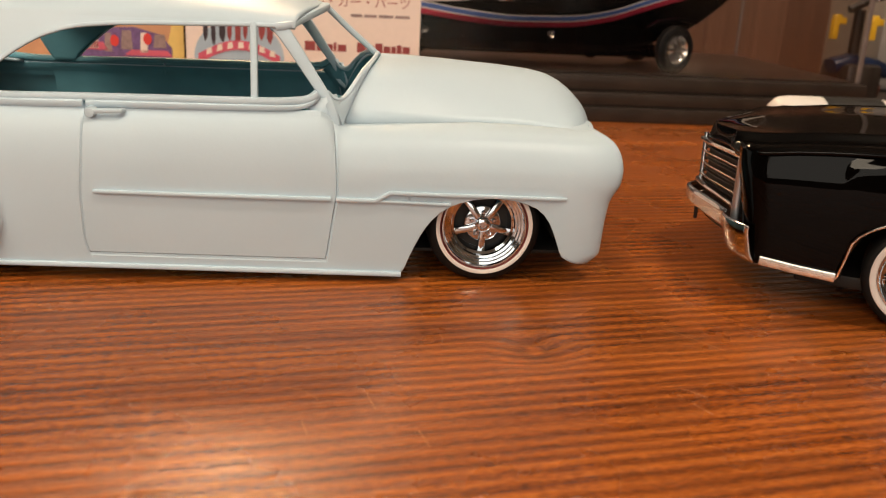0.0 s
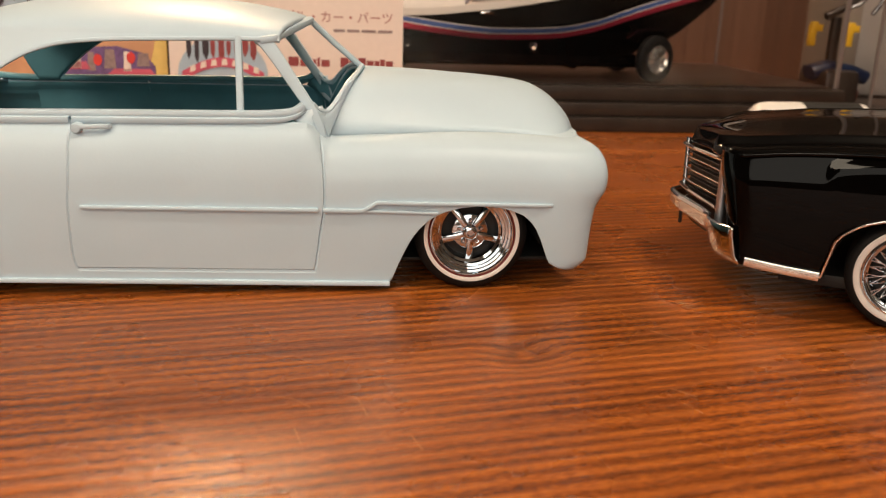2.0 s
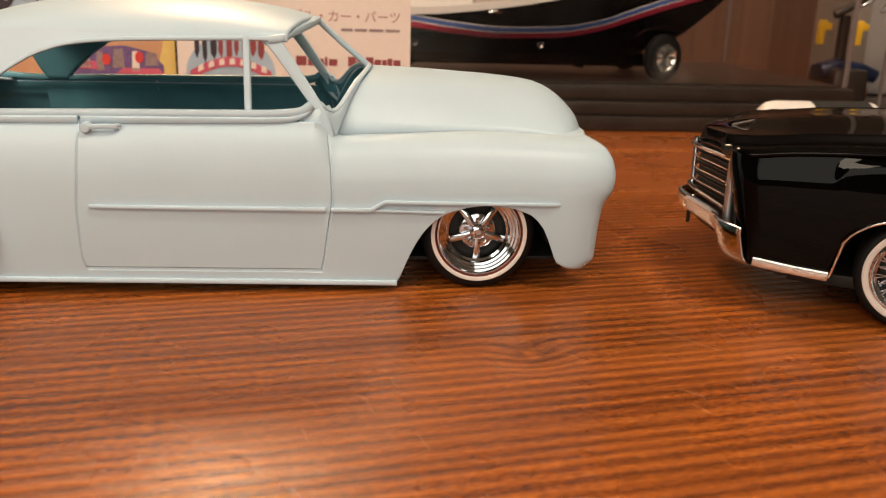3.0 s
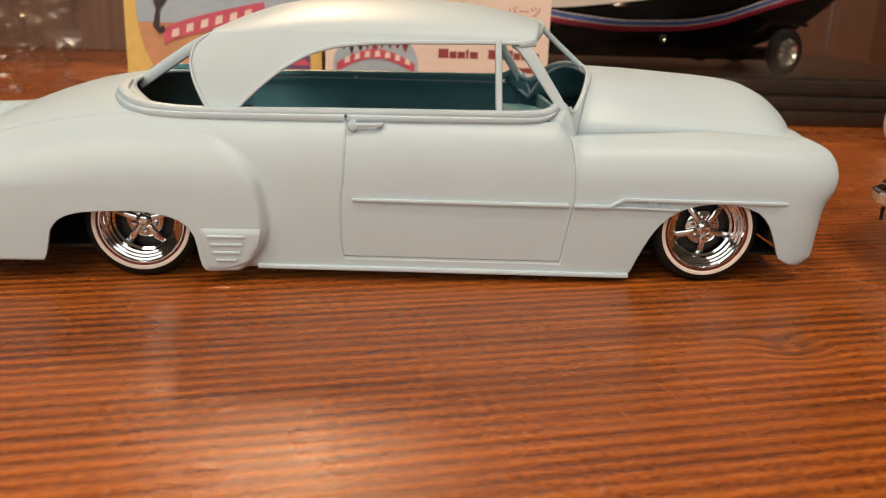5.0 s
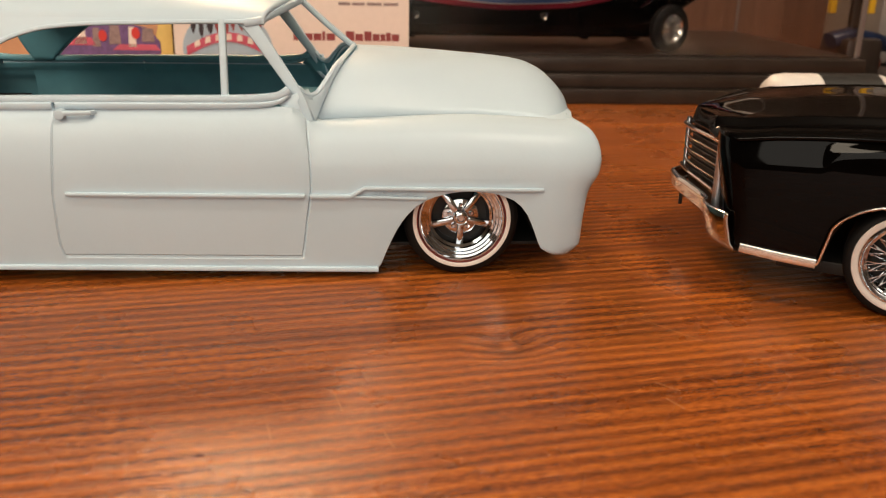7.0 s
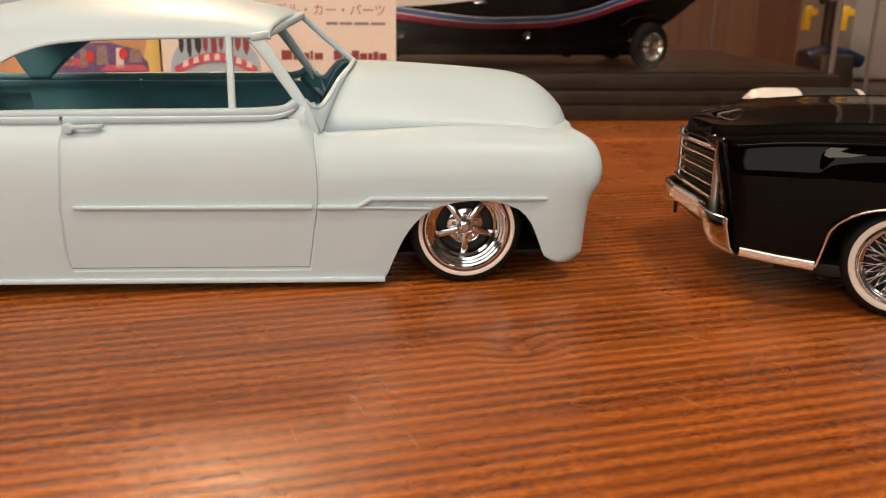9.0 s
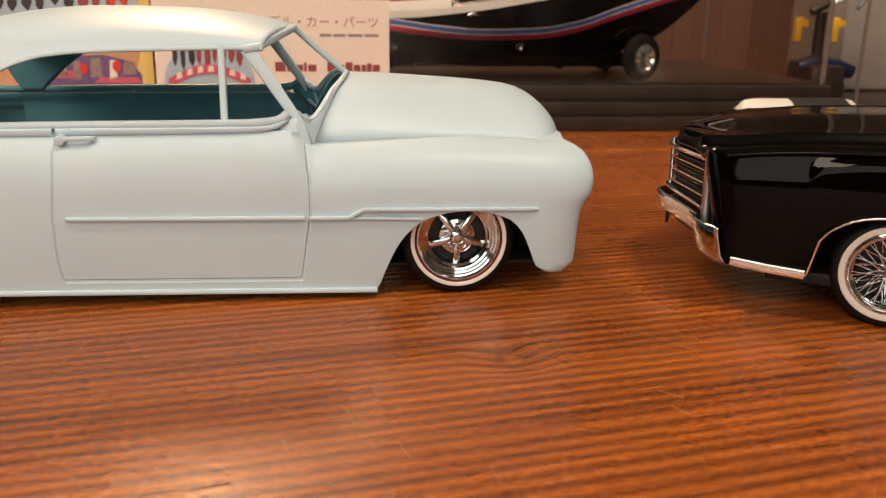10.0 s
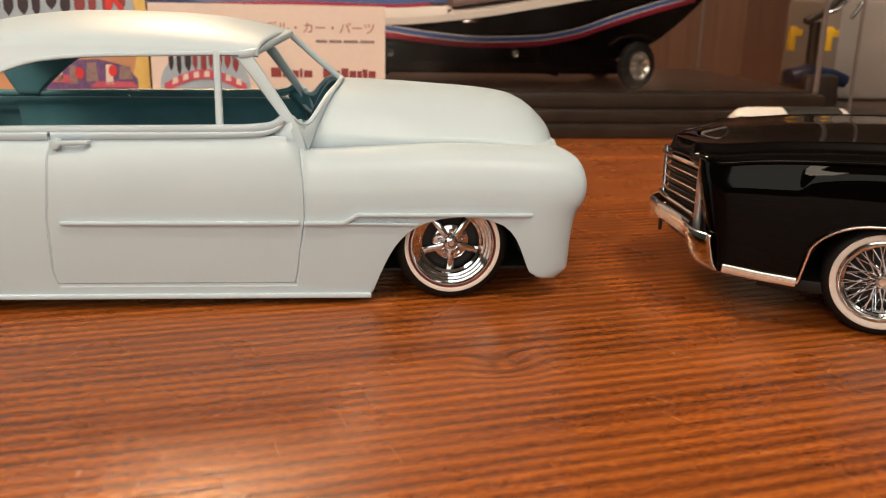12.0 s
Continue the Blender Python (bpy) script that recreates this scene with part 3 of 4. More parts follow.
part("windshield_divider", beam([(25.2, MID, 51.2), (31, MID, 46), (37.2, MID, 40.8)], 1.6, 1.3, (1, 0, 0.8)), M_BLUE, blue, "slim bar dividing the windshield")
part("rear_window_bar", beam(eased([(-45.8, MID, 46.6), (-51.6, MID, 44.2), (-55.7, MID, 41.8), (-61.1, MID, 38.1), (-66.6, MID, 34.2)]), 2.2, 2.6, (0.6, 0, 0.8)), M_BLUE, blue)
part("parcel_shelf", plate([(-64, MID - 22), (-58, MID - 31), (-46, MID - 32), (-46, MID + 32), (-58, MID + 31), (-64, MID + 22)], 24.0, 25.0, "z"), M_DARK, blue)
part("cabin_floor", box((-46, 4, 5), (34, 71, 6.2), 0.3), M_TEAL, blue)
part("firewall", box((31, 13, 6), (32.2, 62, 31), 0.3), M_TEAL, blue)
part("underbody", box((-100, 6, 4.2), (78, 69, 5.0), 0.2), M_DARK, blue)

# mouldings, handle, shield and emblem
for s in (1, -1):
    m = (lambda y: y) if s > 0 else (lambda y: 2 * MID - y)
    U = (0, -s, 0)
    part("rocker_moulding", beam([(-35.2, m(-0.15), 2.75), (0, m(-0.2), 2.15), (42.0, m(-0.15), 1.35)], 1.0, 1.3, U), M_BLUE, blue)
    part("side_spear", beam([(-16, m(-1.1), 17.25), (-14.5, m(-1.25), 17.25), (5, m(-1.3), 17.0), (28.0, m(-1.3), 16.75)], 0.85, 0.95, U, taper=(0.75, 1)), M_BLUE, blue, "raised straight side moulding")
    part("side_spear", beam([(29.0, m(-1.3), 16.7), (36.6, m(-1.3), 16.6), (38.0, m(-1.35), 17.4), (39.4, m(-1.35), 18.25), (50, m(-1.3), 18.05), (60, m(-1.3), 17.95), (72, m(-1.25), 17.75), (74.2, m(-0.9), 17.7)], 0.85, 0.95, U, taper=(1, 0.8)), M_BLUE, blue, "raised stepped side moulding")
    part("side_spear", beam([(37, m(-1.2), 16.55), (44, m(-1.2), 16.35), (51.3, m(-1.15), 16.1)], 0.6, 0.7, U), M_BLUE, blue)
    hnd = part("door_handle", beam([(-16.9, m(2.2), 31.9), (-16.4, m(1.2), 31.9), (-15.6, m(1.0), 31.9), (-14.2, m(1.0), 32.0), (-12, m(1.0), 32.05), (-10.6, m(1.2), 32.05), (-10.3, m(2.0), 32.0)], 1.0, 0.9, (0, 0, 1), 0.4), M_BLUE, blue, "small moulded door handle")
    part("button", spun([(m(2.8), 0.01), (m(2.8), 1.0), (m(0.9), 1.05), (m(0.5), 0.8), (m(0.4), 0.01)], 20), M_BLUE, hnd).location = (-16.1 * MM, 0, 31.7 * MM)
    sh = []
    for t in np.linspace(0, 1, 14):
        z = 11.6 - 9.2 * t
        xl, xr = -46.6 + 1.6 * t, x_fend(z) + 0.1
        if t > 0.75:
            xr -= (t - 0.75) * 24
        r = []
        for q in np.linspace(0, 1, 18):
            x = xl + (xr - xl) * q
            e = min(1.0, min(q, 1 - q) * 12, min(t, 1 - t) * 10) ** 0.5
            r.append((x, m(side_y(x, z) - fender_bulge(x, z) - 0.55 * e + 0.1), z))
        sh.append(r)
    shield = part("gravel_shield", grid(sh, flip=s > 0), M_BLUE, blue, "ribbed shield at the front of the rear fender")
    for z, xa, xb in ((9.9, -44.6, -37.2), (8.2, -44.1, -37.7), (6.5, -43.6, -38.3), (4.9, -43.0, -39.0)):
        part("rib", beam([(x, m(side_y(x, z) - fender_bulge(x, z) - 0.5), z) for x in np.linspace(xa, xb, 6)], 0.55, 0.6, U), M_BLUE, shield)
    cu = bpy.data.curves.new("emblem", "FONT")
    cu.body, cu.size, cu.extrude, cu.align_x, cu.space_character = "DE LUXE", 1.8 * MM, 0.12 * MM, "CENTER", 1.25
    tmp = bpy.data.objects.new("emblem", cu)
    scene.collection.objects.link(tmp)
    bpy.context.view_layer.update()
    me = bpy.data.meshes.new_from_object(tmp)
    bpy.data.objects.remove(tmp)
    me.materials.clear()
    me.materials.append(M_BLUE)
    em = new("emblem", me)
    em.parent = blue
    em["label"] = "raised moulded lettering"
    em.matrix_local = pose(45.2 * MM, m(-1.15) * MM, 16.7 * MM, 90, 0, 0 if s > 0 else 180)


def mag_wheel(parent, x, y, r, turn):
    """Five-spoke chrome wheel, open face towards -y, with a thin whitewall and a red line."""
    rim = part("wheel", spun([(0.4, 8.55), (-0.1, 8.5), (-0.1, 8.2), (0.35, 8.0), (0.5, 7.6), (0.9, 7.5), (1.05, 7.1), (1.5, 7.0), (1.7, 6.55), (2.3, 6.4), (2.6, 5.9), (3.4, 5.7), (4.4, 5.4), (7.0, 5.4)], 72), M_CHROME, parent, "five-spoke chrome wheel")
    rim.location = (x * MM, y * MM, r * MM)
    rim.rotation_euler = (0, radians(turn), 0)
    tyre = [(0.35, 8.5), (0.0, 8.75), (-0.35, 9.4), (-0.3, 10.0), (0.1, 10.7), (0.7, 11.2), (1.4, r), (3.0, r + 0.05), (7.0, r + 0.05), (8.2, r), (9.0, 10.5), (9.3, 9.6), (9.0, 8.6), (0.35, 8.5)]
    part("tyre", spun(tyre, 72), M_RUBBER, rim, "low black tyre")
    part("whitewall", spun([(-0.05, 8.92), (-0.32, 8.98), (-0.48, 9.4), (-0.42, 9.7), (-0.2, 9.8)], 72), M_WHITEWALL, rim, "thin whitewall band")
    part("red_line", spun([(0.1, 8.62), (-0.14, 8.7), (-0.18, 8.86), (0.1, 8.95)], 72), M_RED, rim, "dark red band")
    part("brake_disc", spun([(4.6, 0.01), (4.6, 5.4)], 40), M_DARK, rim)
    for k in range(5):
        a = radians(90 + 72 * k)
        c, s = math.cos(a), math.sin(a)
        part("spoke", beam([(c * q, d, s * q) for q, d in ((1.6, 2.5), (2.8, 2.5), (4.4, 2.9), (5.7, 3.5))], 1.35, 1.3, (0, -1, 0), 0.35, taper=(0.9, 1.35)), M_CHROME, rim)
        b = a + radians(36)
        part("lug_nut", spun([(3.1, 0.5), (2.2, 0.5), (2.05, 0.3), (2.05, 0.01)], 6), M_CHROME, rim).location = (math.cos(b) * 2.35 * MM, 0, math.sin(b) * 2.35 * MM)
    part("hub_plate", spun([(3.4, 3.7), (2.9, 3.7), (2.7, 3.4), (2.7, 0.01)], 40), M_CHROME, rim)
    part("hub_cap", spun([(2.8, 1.55), (1.5, 1.5), (1.2, 1.2), (1.1, 0.75), (1.35, 0.6), (1.35, 0.01)], 32), M_CHROME, rim)
    return rim


for x, turn in ((58.5, 36), (-58.5, 0)):
    mag_wheel(blue, x, 1.0, 11.5, turn)
    w = mag_wheel(blue, x, 1.0, 11.5, turn)
    w.location.y, w.rotation_euler = (2 * MID - 1.0) * MM, (0, radians(turn), radians(180))
    part("axle", spun([(6, 0.9), (69, 0.9)], 12), M_DARK, blue).location = (x * MM, 0, 11.5 * MM)
# inner arches
for x in (58.5, -58.5):
    for y0, y1 in ((2.5, 16), (59, 72.5)):
        arch = [[(x + 14.5 * math.cos(radians(a)), yy, 9 + 13.5 * math.sin(radians(a))) for a in range(0, 181, 12)] for yy in np.linspace(y0, y1, 4)]
        part("wheel_housing", grid(arch), M_DARK, blue)

# the body rides a little higher than the wheels' own datum
for ob in blue.children:
    if not ob.name.startswith(("wheel", "axle")):
        ob.location.z += 0.4 * MM

# ---- black model car ----
black = thing("model_car", "glossy black model lowrider with chrome grille and wire wheels", "model car", pose(0.1101, -0.0128, 0, 0, 0, -31.0))
BW = 74.0
s_face = pchip((0, 2, 5, 9, 14, 23, 32, 37), (-1.2, -3.2, -5.2, -7.0, -9.0, -13.7, -18.5, -20.4))
sill = pchip((-3, 0, 13.0, 13.6, 15, 17, 20, 23.5, 27.6, 31.7, 35, 38.2, 40.2, 41.6, 42.2, 100, 120, 136, 139, 145, 160, 164, 170, 190), (9.3, 9.2, 8.4, 9.4, 16.0, 18.4, 20.2, 21.2, 21.5, 21.2, 20.2, 18.4, 16, 9, 6.5, 6, 6, 6, 14, 19, 14, 7, 8, 11))
waist = pchip((-20, -4, 5, 25, 60, 110, 160, 190), (30.3, 30.6, 31.8, 33.1, 33.7, 34.0, 33.6, 30.5))


def lean(u, z):
    """The fender's front edge leans forward towards its top."""
    return u - (1.2 + 2.7 * sstep((z - 14) / 17)) * (1 - sstep(u / 26))


def bside(u, k):
    zb, zc = sill(u), waist(u)
    t = k / 24
    z = zb + (zc - zb) * t
    y = 0.9 - 1.4 * math.sin(math.pi * min(1, max(0, (z - 6) / (zc - 4)))) ** 0.8 + 0.9 * sstep((t - 0.75) / 0.25)
    return y, z


bcols = sorted(set([0, 2, 5, 8, 11, 13.0, 13.3, 13.6, 14.2, 15, 16, 17, 18.5, 20, 22, 24, 27.6, 31.2, 33, 35, 36.7, 38.2, 39.2, 40.2, 41, 41.6, 42.2, 50, 60, 75, 90, 105, 120, 130, 135, 136, 137, 138, 139, 141, 145, 150, 155, 160, 162, 164, 167, 170, 180, 188]))
brow = []
for k in range(25):
    r = []
    for a in (1.0, 0.8, 0.6, 0.4, 0.2):
        y, z = bside(0, k)
        r.append((s_face(4.5 * a) + 1.4 + lean(0, z), y + 4.5 * a ** 1.5, z))
    r += [(lean(u, bside(u, k)[1]), bside(u, k)[0], bside(u, k)[1]) for u in bcols]
    brow.append(r)
for far in (False, True):
    b = grid(brow)
    if far:
        b0, b = b, mirrored(b, BW / 2)
        b0.free()
    shell(part("body_side", b, [M_BLACK, M_DARK], black, "mirror-gloss black fender and side"), 0.9)


def btop(u, q):
    """Fender ridge, gutter and raised hood, from the near side over the middle."""
    p = 1 - abs(1 - 2 * q)
    y = p * BW / 2
    front = s_face(max(0.0, y)) + (-1.8 + 4.0 * (y - 13) / 24 if y > 11 else -2.0)
    s = front + (u ** 1.25) * (188 - front)
    zc = waist(max(s, -18))
    ahead = s - front
    ridge = 0.75 * math.exp(-((y - 2.9) / 1.3) ** 2)
    hood = sstep((y - 11.4) / 2.2)
    rise = ridge - 0.35 * math.exp(-((y - 6.6) / 2.0) ** 2) + hood * (1.55 + 0.9 * sstep((y - 13.6) / 23))
    tail = 1 - 0.5 * sstep((s - 130) / 58)
    z = zc + rise * tail
    # upright lip at the front of the hood, lower towards the middle
    z -= hood * (3.2 * (1 - sstep(ahead / 1.2)) + 2.6 * sstep((y - 12) / 25) * (1 - sstep(ahead / 14)))
    z -= (1 - hood) * 1.0 * (1 - sstep(ahead / 2.5)) * sstep((y - 4) / 3)
    return s, (y + 0.45 if q <= 0.5 else BW - y - 0.45), z


tq = [0, 0.012, 0.024, 0.036, 0.048, 0.06, 0.072, 0.085, 0.1, 0.115, 0.122, 0.13, 0.142, 0.151, 0.158, 0.164, 0.17, 0.176, 0.182, 0.19, 0.22, 0.27, 0.33, 0.4, 0.45, 0.49, 0.5]
tq += [1 - q for q in tq[-2::-1]]
tu = [0, 0.004, 0.008, 0.012, 0.016, 0.02, 0.025, 0.03, 0.036, 0.045, 0.055] + [0.065 + 0.935 * i / 26 for i in range(27)]
shell(part("hood_and_deck", grid([[btop(u, q) for u in tu] for q in tq]), [M_BLACK, M_DARK], black, "reflective gloss black hood"), 0.8)
# cabin, mostly out of sight
cab = []
for s, z in ((70, 36), (88, 49), (110, 52), (135, 50), (158, 37)):
    cab.append([(s, 6 + (z - 34) * 0.35, 34), (s, 7 + (z - 34) * 0.5, z - 2), (s, 12 + (z - 34) * 0.5, z), (s, BW / 2, z + 0.8), (s, BW - 12 - (z - 34) * 0.5, z), (s, BW - 7 - (z - 34) * 0.5, z - 2), (s, BW - 6 - (z - 34) * 0.35, 34)])
part("cabin", grid(cab, flip=True), M_BLACK, black)
part("underbody", box((6, 6, 5.5), (180, 68, 8), 0.4), M_DARK, black)
part("tail_panel", box((186, 3, 9), (188, 71, 32), 0.5), M_BLACK, black)

# front face: dark recess, grille frame, bars
face = [[(s_face(min(n, BW - n)) + 3.0, n, z) for n in np.linspace(1.5, BW - 1.5, 31)] for z in (9, 14, 20, 26, 28.4)]
part("nose_panel", grid(face, flip=True), M_DARK, black)
for s in (1, -1):
    nn = (lambda n: n) if s > 0 else (lambda n: BW - n)
    fr = lambda n, d, z: (s_face(n) + d, nn(n), z)
    gr = part("grille", beam([fr(n, 1.2, z) for n, z in ((12.0, 13.6), (12.2, 17), (12.4, 21), (12.4, 27.2))], 4.6, 1.8, (1, 0, 0)), M_SATINCHROME, black, "chrome-framed grille with horizontal bars")
    part("frame_rail", beam([fr(n, 1.2, 27.0 - (n - 13.4) * 0.045) for n in np.linspace(12.6, 37, 12)], 1.2, 1.0, (0, 0, 1)), M_CHROME, gr)
    part("frame_rail", beam([fr(n, 1.2, 16.4) for n in np.linspace(12.6, 37, 12)], 1.2, 1.2, (0, 0, 1)), M_CHROME, gr)
    for z in (18.9, 21.6, 24.3):
        part("bar", beam([fr(n, 1.5, z - (n - 13.4) * 0.03) for n in np.linspace(14, 37, 12)], 0.7, 0.4, (0, 0, 1)), M_FOIL, gr)
    for z in (17.4, 18.1, 19.7, 20.5, 22.4, 23.2, 25.1, 25.9):
        part("fin", beam([fr(n, 2.6, z - (n - 13.4) * 0.03) for n in np.linspace(14, 37, 12)], 0.7, 0.3, (0, 0, 1)), M_SATIN, gr)
    # lamp pod between grille and fender
    pod = part("lamp_pod", beam([fr(8.0, 4.6, 14.5), fr(8.0, 4.6, 21), fr(8.0, 4.2, 28.4)], 8.0, 4.0, (1, 0, 0), 0.3), M_DARK, black)
    part("chrome_bead", beam([fr(n, 0.9, 25.6) for n in (4, 6, 8, 9.5)], 0.6, 0.5, (0, 0, 1)), M_CHROME, pod)
    # bumper: deep at the wrapped end, slim at the nose
    low = pchip((-2, 3, 6, 9, 12, 20, 37), (9.3, 9.0, 8.7, 10.2, 11.6, 11.4, 11.6))
    bump = []
    for t in (0, 0.1, 0.2, 0.4, 0.6, 0.8, 0.93, 1):
        r = []
        for n in np.linspace(-0.7, 37, 36):
            zl, zt = low(n), 16.4 - 0.03 * max(0.0, n)
            out = 0.9 * min(1.0, 5 * t, 5 * (1 - t) + 0.3)
            d = -0.4 - out if n > 1 else -0.4 - out * (n + 2.6) / 3.6
            d -= 1.7 * t * (1 - sstep((n - 8) / 5))
            ss = s_face(max(0.0, n)) + (0.3 * (0 - n) if n < 0 else 0)
            r.append((ss + d, nn(n), zl + (zt - zl) * t))
        bump.append(r)
    shell(part("bumper", grid(bump, flip=s > 0), M_CHROME, black, "chrome front bumper with deep wrapped ends"), 0.5, inner=False)
    ve = (lambda y: y) if s > 0 else (lambda y: BW - y)
    part("sill_trim", beam([(-0.3, ve(0.25), 10.0), (7, ve(0.1), 9.4), (13.2, ve(0.1), 9.1)], 1.0, 1.9, (0, 0, 1), 0.3), M_FOIL, black, "bright foil strip along the lower edge")
    part("arch_trim", beam([(u, ve(bside(u, 0)[0] - 0.15), sill(u) + 0.1) for u in np.concatenate(([13.3, 13.6, 14.2, 15, 16, 17, 18.5, 20, 22, 24], np.linspace(26, 35, 6), [36.7, 38.2, 39.2, 40.2, 41]))], 0.5, 0.5, (0, -1, 0)), M_FOIL, black, "bright wheel-arch moulding")
part("nose_bar", beam([(s_face(37) + 1.9, BW / 2, 16.2), (s_face(37) + 1.8, BW / 2, 22), (s_face(37) + 1.8, BW / 2, 27.4)], 1.2, 1.0, (1, 0, 0)), M_CHROME, black, "slim chrome bar at the middle of the grille")
part("plate_bracket", box((-18.9, 35.8, 7.0), (-18.1, 36.8, 12.6), 0.2), M_DARK, black)


def wire_wheel(parent, x, y, r, yaw=0):
    """Laced chrome wheel in a whitewall tyre; the profiles are for a radius of 12.7."""
    f = r / 12.7
    sc = lambda prof: [(a * f, q * f) for a, q in prof]
    rim = part("wheel", spun(sc([(0.9, 9.5), (0.3, 9.4), (0.2, 9.0), (0.7, 8.7), (0.9, 8.3), (1.5, 8.15), (1.7, 7.8), (2.4, 7.65), (2.7, 7.3), (3.6, 7.1), (7.0, 7.1)]), 72), M_CHROME, parent, "chrome wire wheel")
    rim.location, rim.rotation_euler = (x * MM, y * MM, r * MM), (0, 0, radians(yaw))
    part("tyre", spun(sc([(0.9, 9.4), (0.3, 9.7), (0.05, 10.6), (0.2, 11.6), (0.8, 12.2), (1.6, 12.65), (3, 12.7), (7, 12.7), (8.4, 12.6), (9.2, 11.6), (9.2, 10.2), (0.9, 10.1)]), 72), M_RUBBER, rim, "black tyre")
    part("whitewall", spun(sc([(0.45, 9.45), (0.1, 9.6), (-0.12, 10.2), (-0.1, 10.7), (0.1, 10.9)]), 72), M_WHITEWALL, rim, "whitewall band")
    part("brake_drum", spun(sc([(5.9, 0.01), (5.9, 7.15)]), 36), M_DARK, rim)
    part("hub", spun(sc([(5.0, 2.4), (2.4, 2.2), (1.6, 1.8), (1.0, 1.6), (0.5, 1.5), (0.2, 1.3), (0.0, 1.0), (0.3, 0.8), (0.3, 0.01)]), 32), M_FOIL, rim, "turned hub with a dull gold spinner")
    for d0, d1, r0, r1, off, count in ((1.7, 1.4, 1.7, 8.5, 26.0, 24), (3.2, 2.0, 2.1, 7.9, 38.0, 24), (4.8, 3.0, 2.3, 7.3, 20.0, 16)):
        for k in range(count):
            a0 = radians(360 * k / count)
            a1 = a0 + radians(off if k % 2 else -off)
            part("spoke", beam([(math.cos(a0) * r0 * f, d0 * f, math.sin(a0) * r0 * f), (math.cos(a1) * r1 * f, d1 * f, math.sin(a1) * r1 * f)], 0.27, 0.27, (0, -1, 0), 0.3, 1), M_CHROME, rim)
    return rim


WR = 10.6
wire = wire_wheel(black, 28.0, 1.9, WR)
w = copy_thing(wire, pose(145 * MM, 1.9 * MM, WR * MM))
for x in (28.0, 145):
    w = copy_thing(wire, pose(x * MM, (BW - 1.9) * MM, WR * MM, 0, 0, 180))
    part("axle", spun([(7, 1.0), (67, 1.0)], 12), M_DARK, black).location = (x * MM, 0, WR * MM)
arch = [[(27.6 + 13.6 * math.cos(radians(a)), yy, 8 + 15.5 * math.sin(radians(a))) for a in range(0, 181, 12)] for yy in (1.2, 6, 14)]
part("wheel_housing", grid(arch), M_DARK, black)

# ---- printed cards ----
def drips(x0, x1, ztop, zlow, count, seed):
    """A row of dripping letter strokes, as outlines."""
    rnd = random.Random(seed)
    out = []
    w = (x1 - x0) / count
    for k in range(count):
        a = x0 + k * w
        b = a + w * rnd.uniform(0.55, 0.8)
        zl = zlow + rnd.uniform(0, 3.0)
        m = (a + b) / 2 + rnd.uniform(-0.3, 0.3)
        out.append([(a, ztop - rnd.uniform(0, 1)), (a, zl + 2.5), ((a + m) / 2, zl + 1.0), (m, zl), ((b + m) / 2, zl + 1.2), (b, zl + 3), (b, ztop - rnd.uniform(0, 1))])
    return out


def clip_low(pts, zmin):
    return [(x, max(z, zmin)) for x, z in pts]


def printed(parent, name, outline, y, material, label=""):
    return part(name, plate(outline, y, y - 0.12), material, parent, label, smooth=False)


card = thing("business_card", "pale pink-white printed card standing upright behind the car", "card", pose(0.0114, 0.182, 0, -1.5, 0, 0))
part("card_sheet", box((-44.6, 0, 0), (45, 0.5, 56), 0.1), M_CARD, card, smooth=False)
printed(card, "badge", ellipse(-24.5, 25, 17.0, 14.5), -0.02, M_SKY, "pale blue oval printed badge")
for o in drips(-38, -11, 38.5, 29, 9, 3):
    printed(card, "drip_stroke", o, -0.18, M_MAROON if o[0][0] > -30 else M_INK)
band = [(-40 + 31 * t, 26 + 5.5 * math.sin(math.pi * t)) for t in np.linspace(0, 1, 16)]
band += [(x, z - 3.6) for x, z in band[::-1]]
printed(card, "printed_band", band, -0.34, M_PINK)
for k in range(7):
    x = -37 + 4 * k
    printed(card, "band_mark", [(x, 24.5 + 4 * math.sin(math.pi * (k + 0.7) / 7.6)), (x + 2.2, 24.7 + 4 * math.sin(math.pi * (k + 1.1) / 7.6)), (x + 2.0, 27 + 4 * math.sin(math.pi * (k + 1.1) / 7.6)), (x + 0.3, 26.8 + 4 * math.sin(math.pi * (k + 0.7) / 7.6))], -0.5, M_CARD)
cu = bpy.data.curves.new("printed_title", "FONT")
cu.body, cu.size, cu.align_x, cu.extrude = "モデル・カー・パーツ", 4.75 * MM, "RIGHT", 0.06 * MM
tmp = bpy.data.objects.new("printed_title", cu)
scene.collection.objects.link(tmp)
bpy.context.view_layer.update()
me = bpy.data.meshes.new_from_object(tmp)
bpy.data.objects.remove(tmp)
me.materials.clear()
me.materials.append(M_TITLE)
ttl = new("printed_title", me)
ttl.parent, ttl["label"] = card, "reddish grey Japanese lettering"
ttl.matrix_local = pose(41.2 * MM, -0.08 * MM, 45.9 * MM, 90, 0, 0)
for x0, x1 in ((18.0, 22.4), (23.2, 28.0), (28.8, 34.4), (35.2, 40.8)):
    printed(card, "small_print", [(x0, 42.1), (x1, 42.1), (x1, 43.1), (x0, 43.1)], -0.02, M_GREYINK)
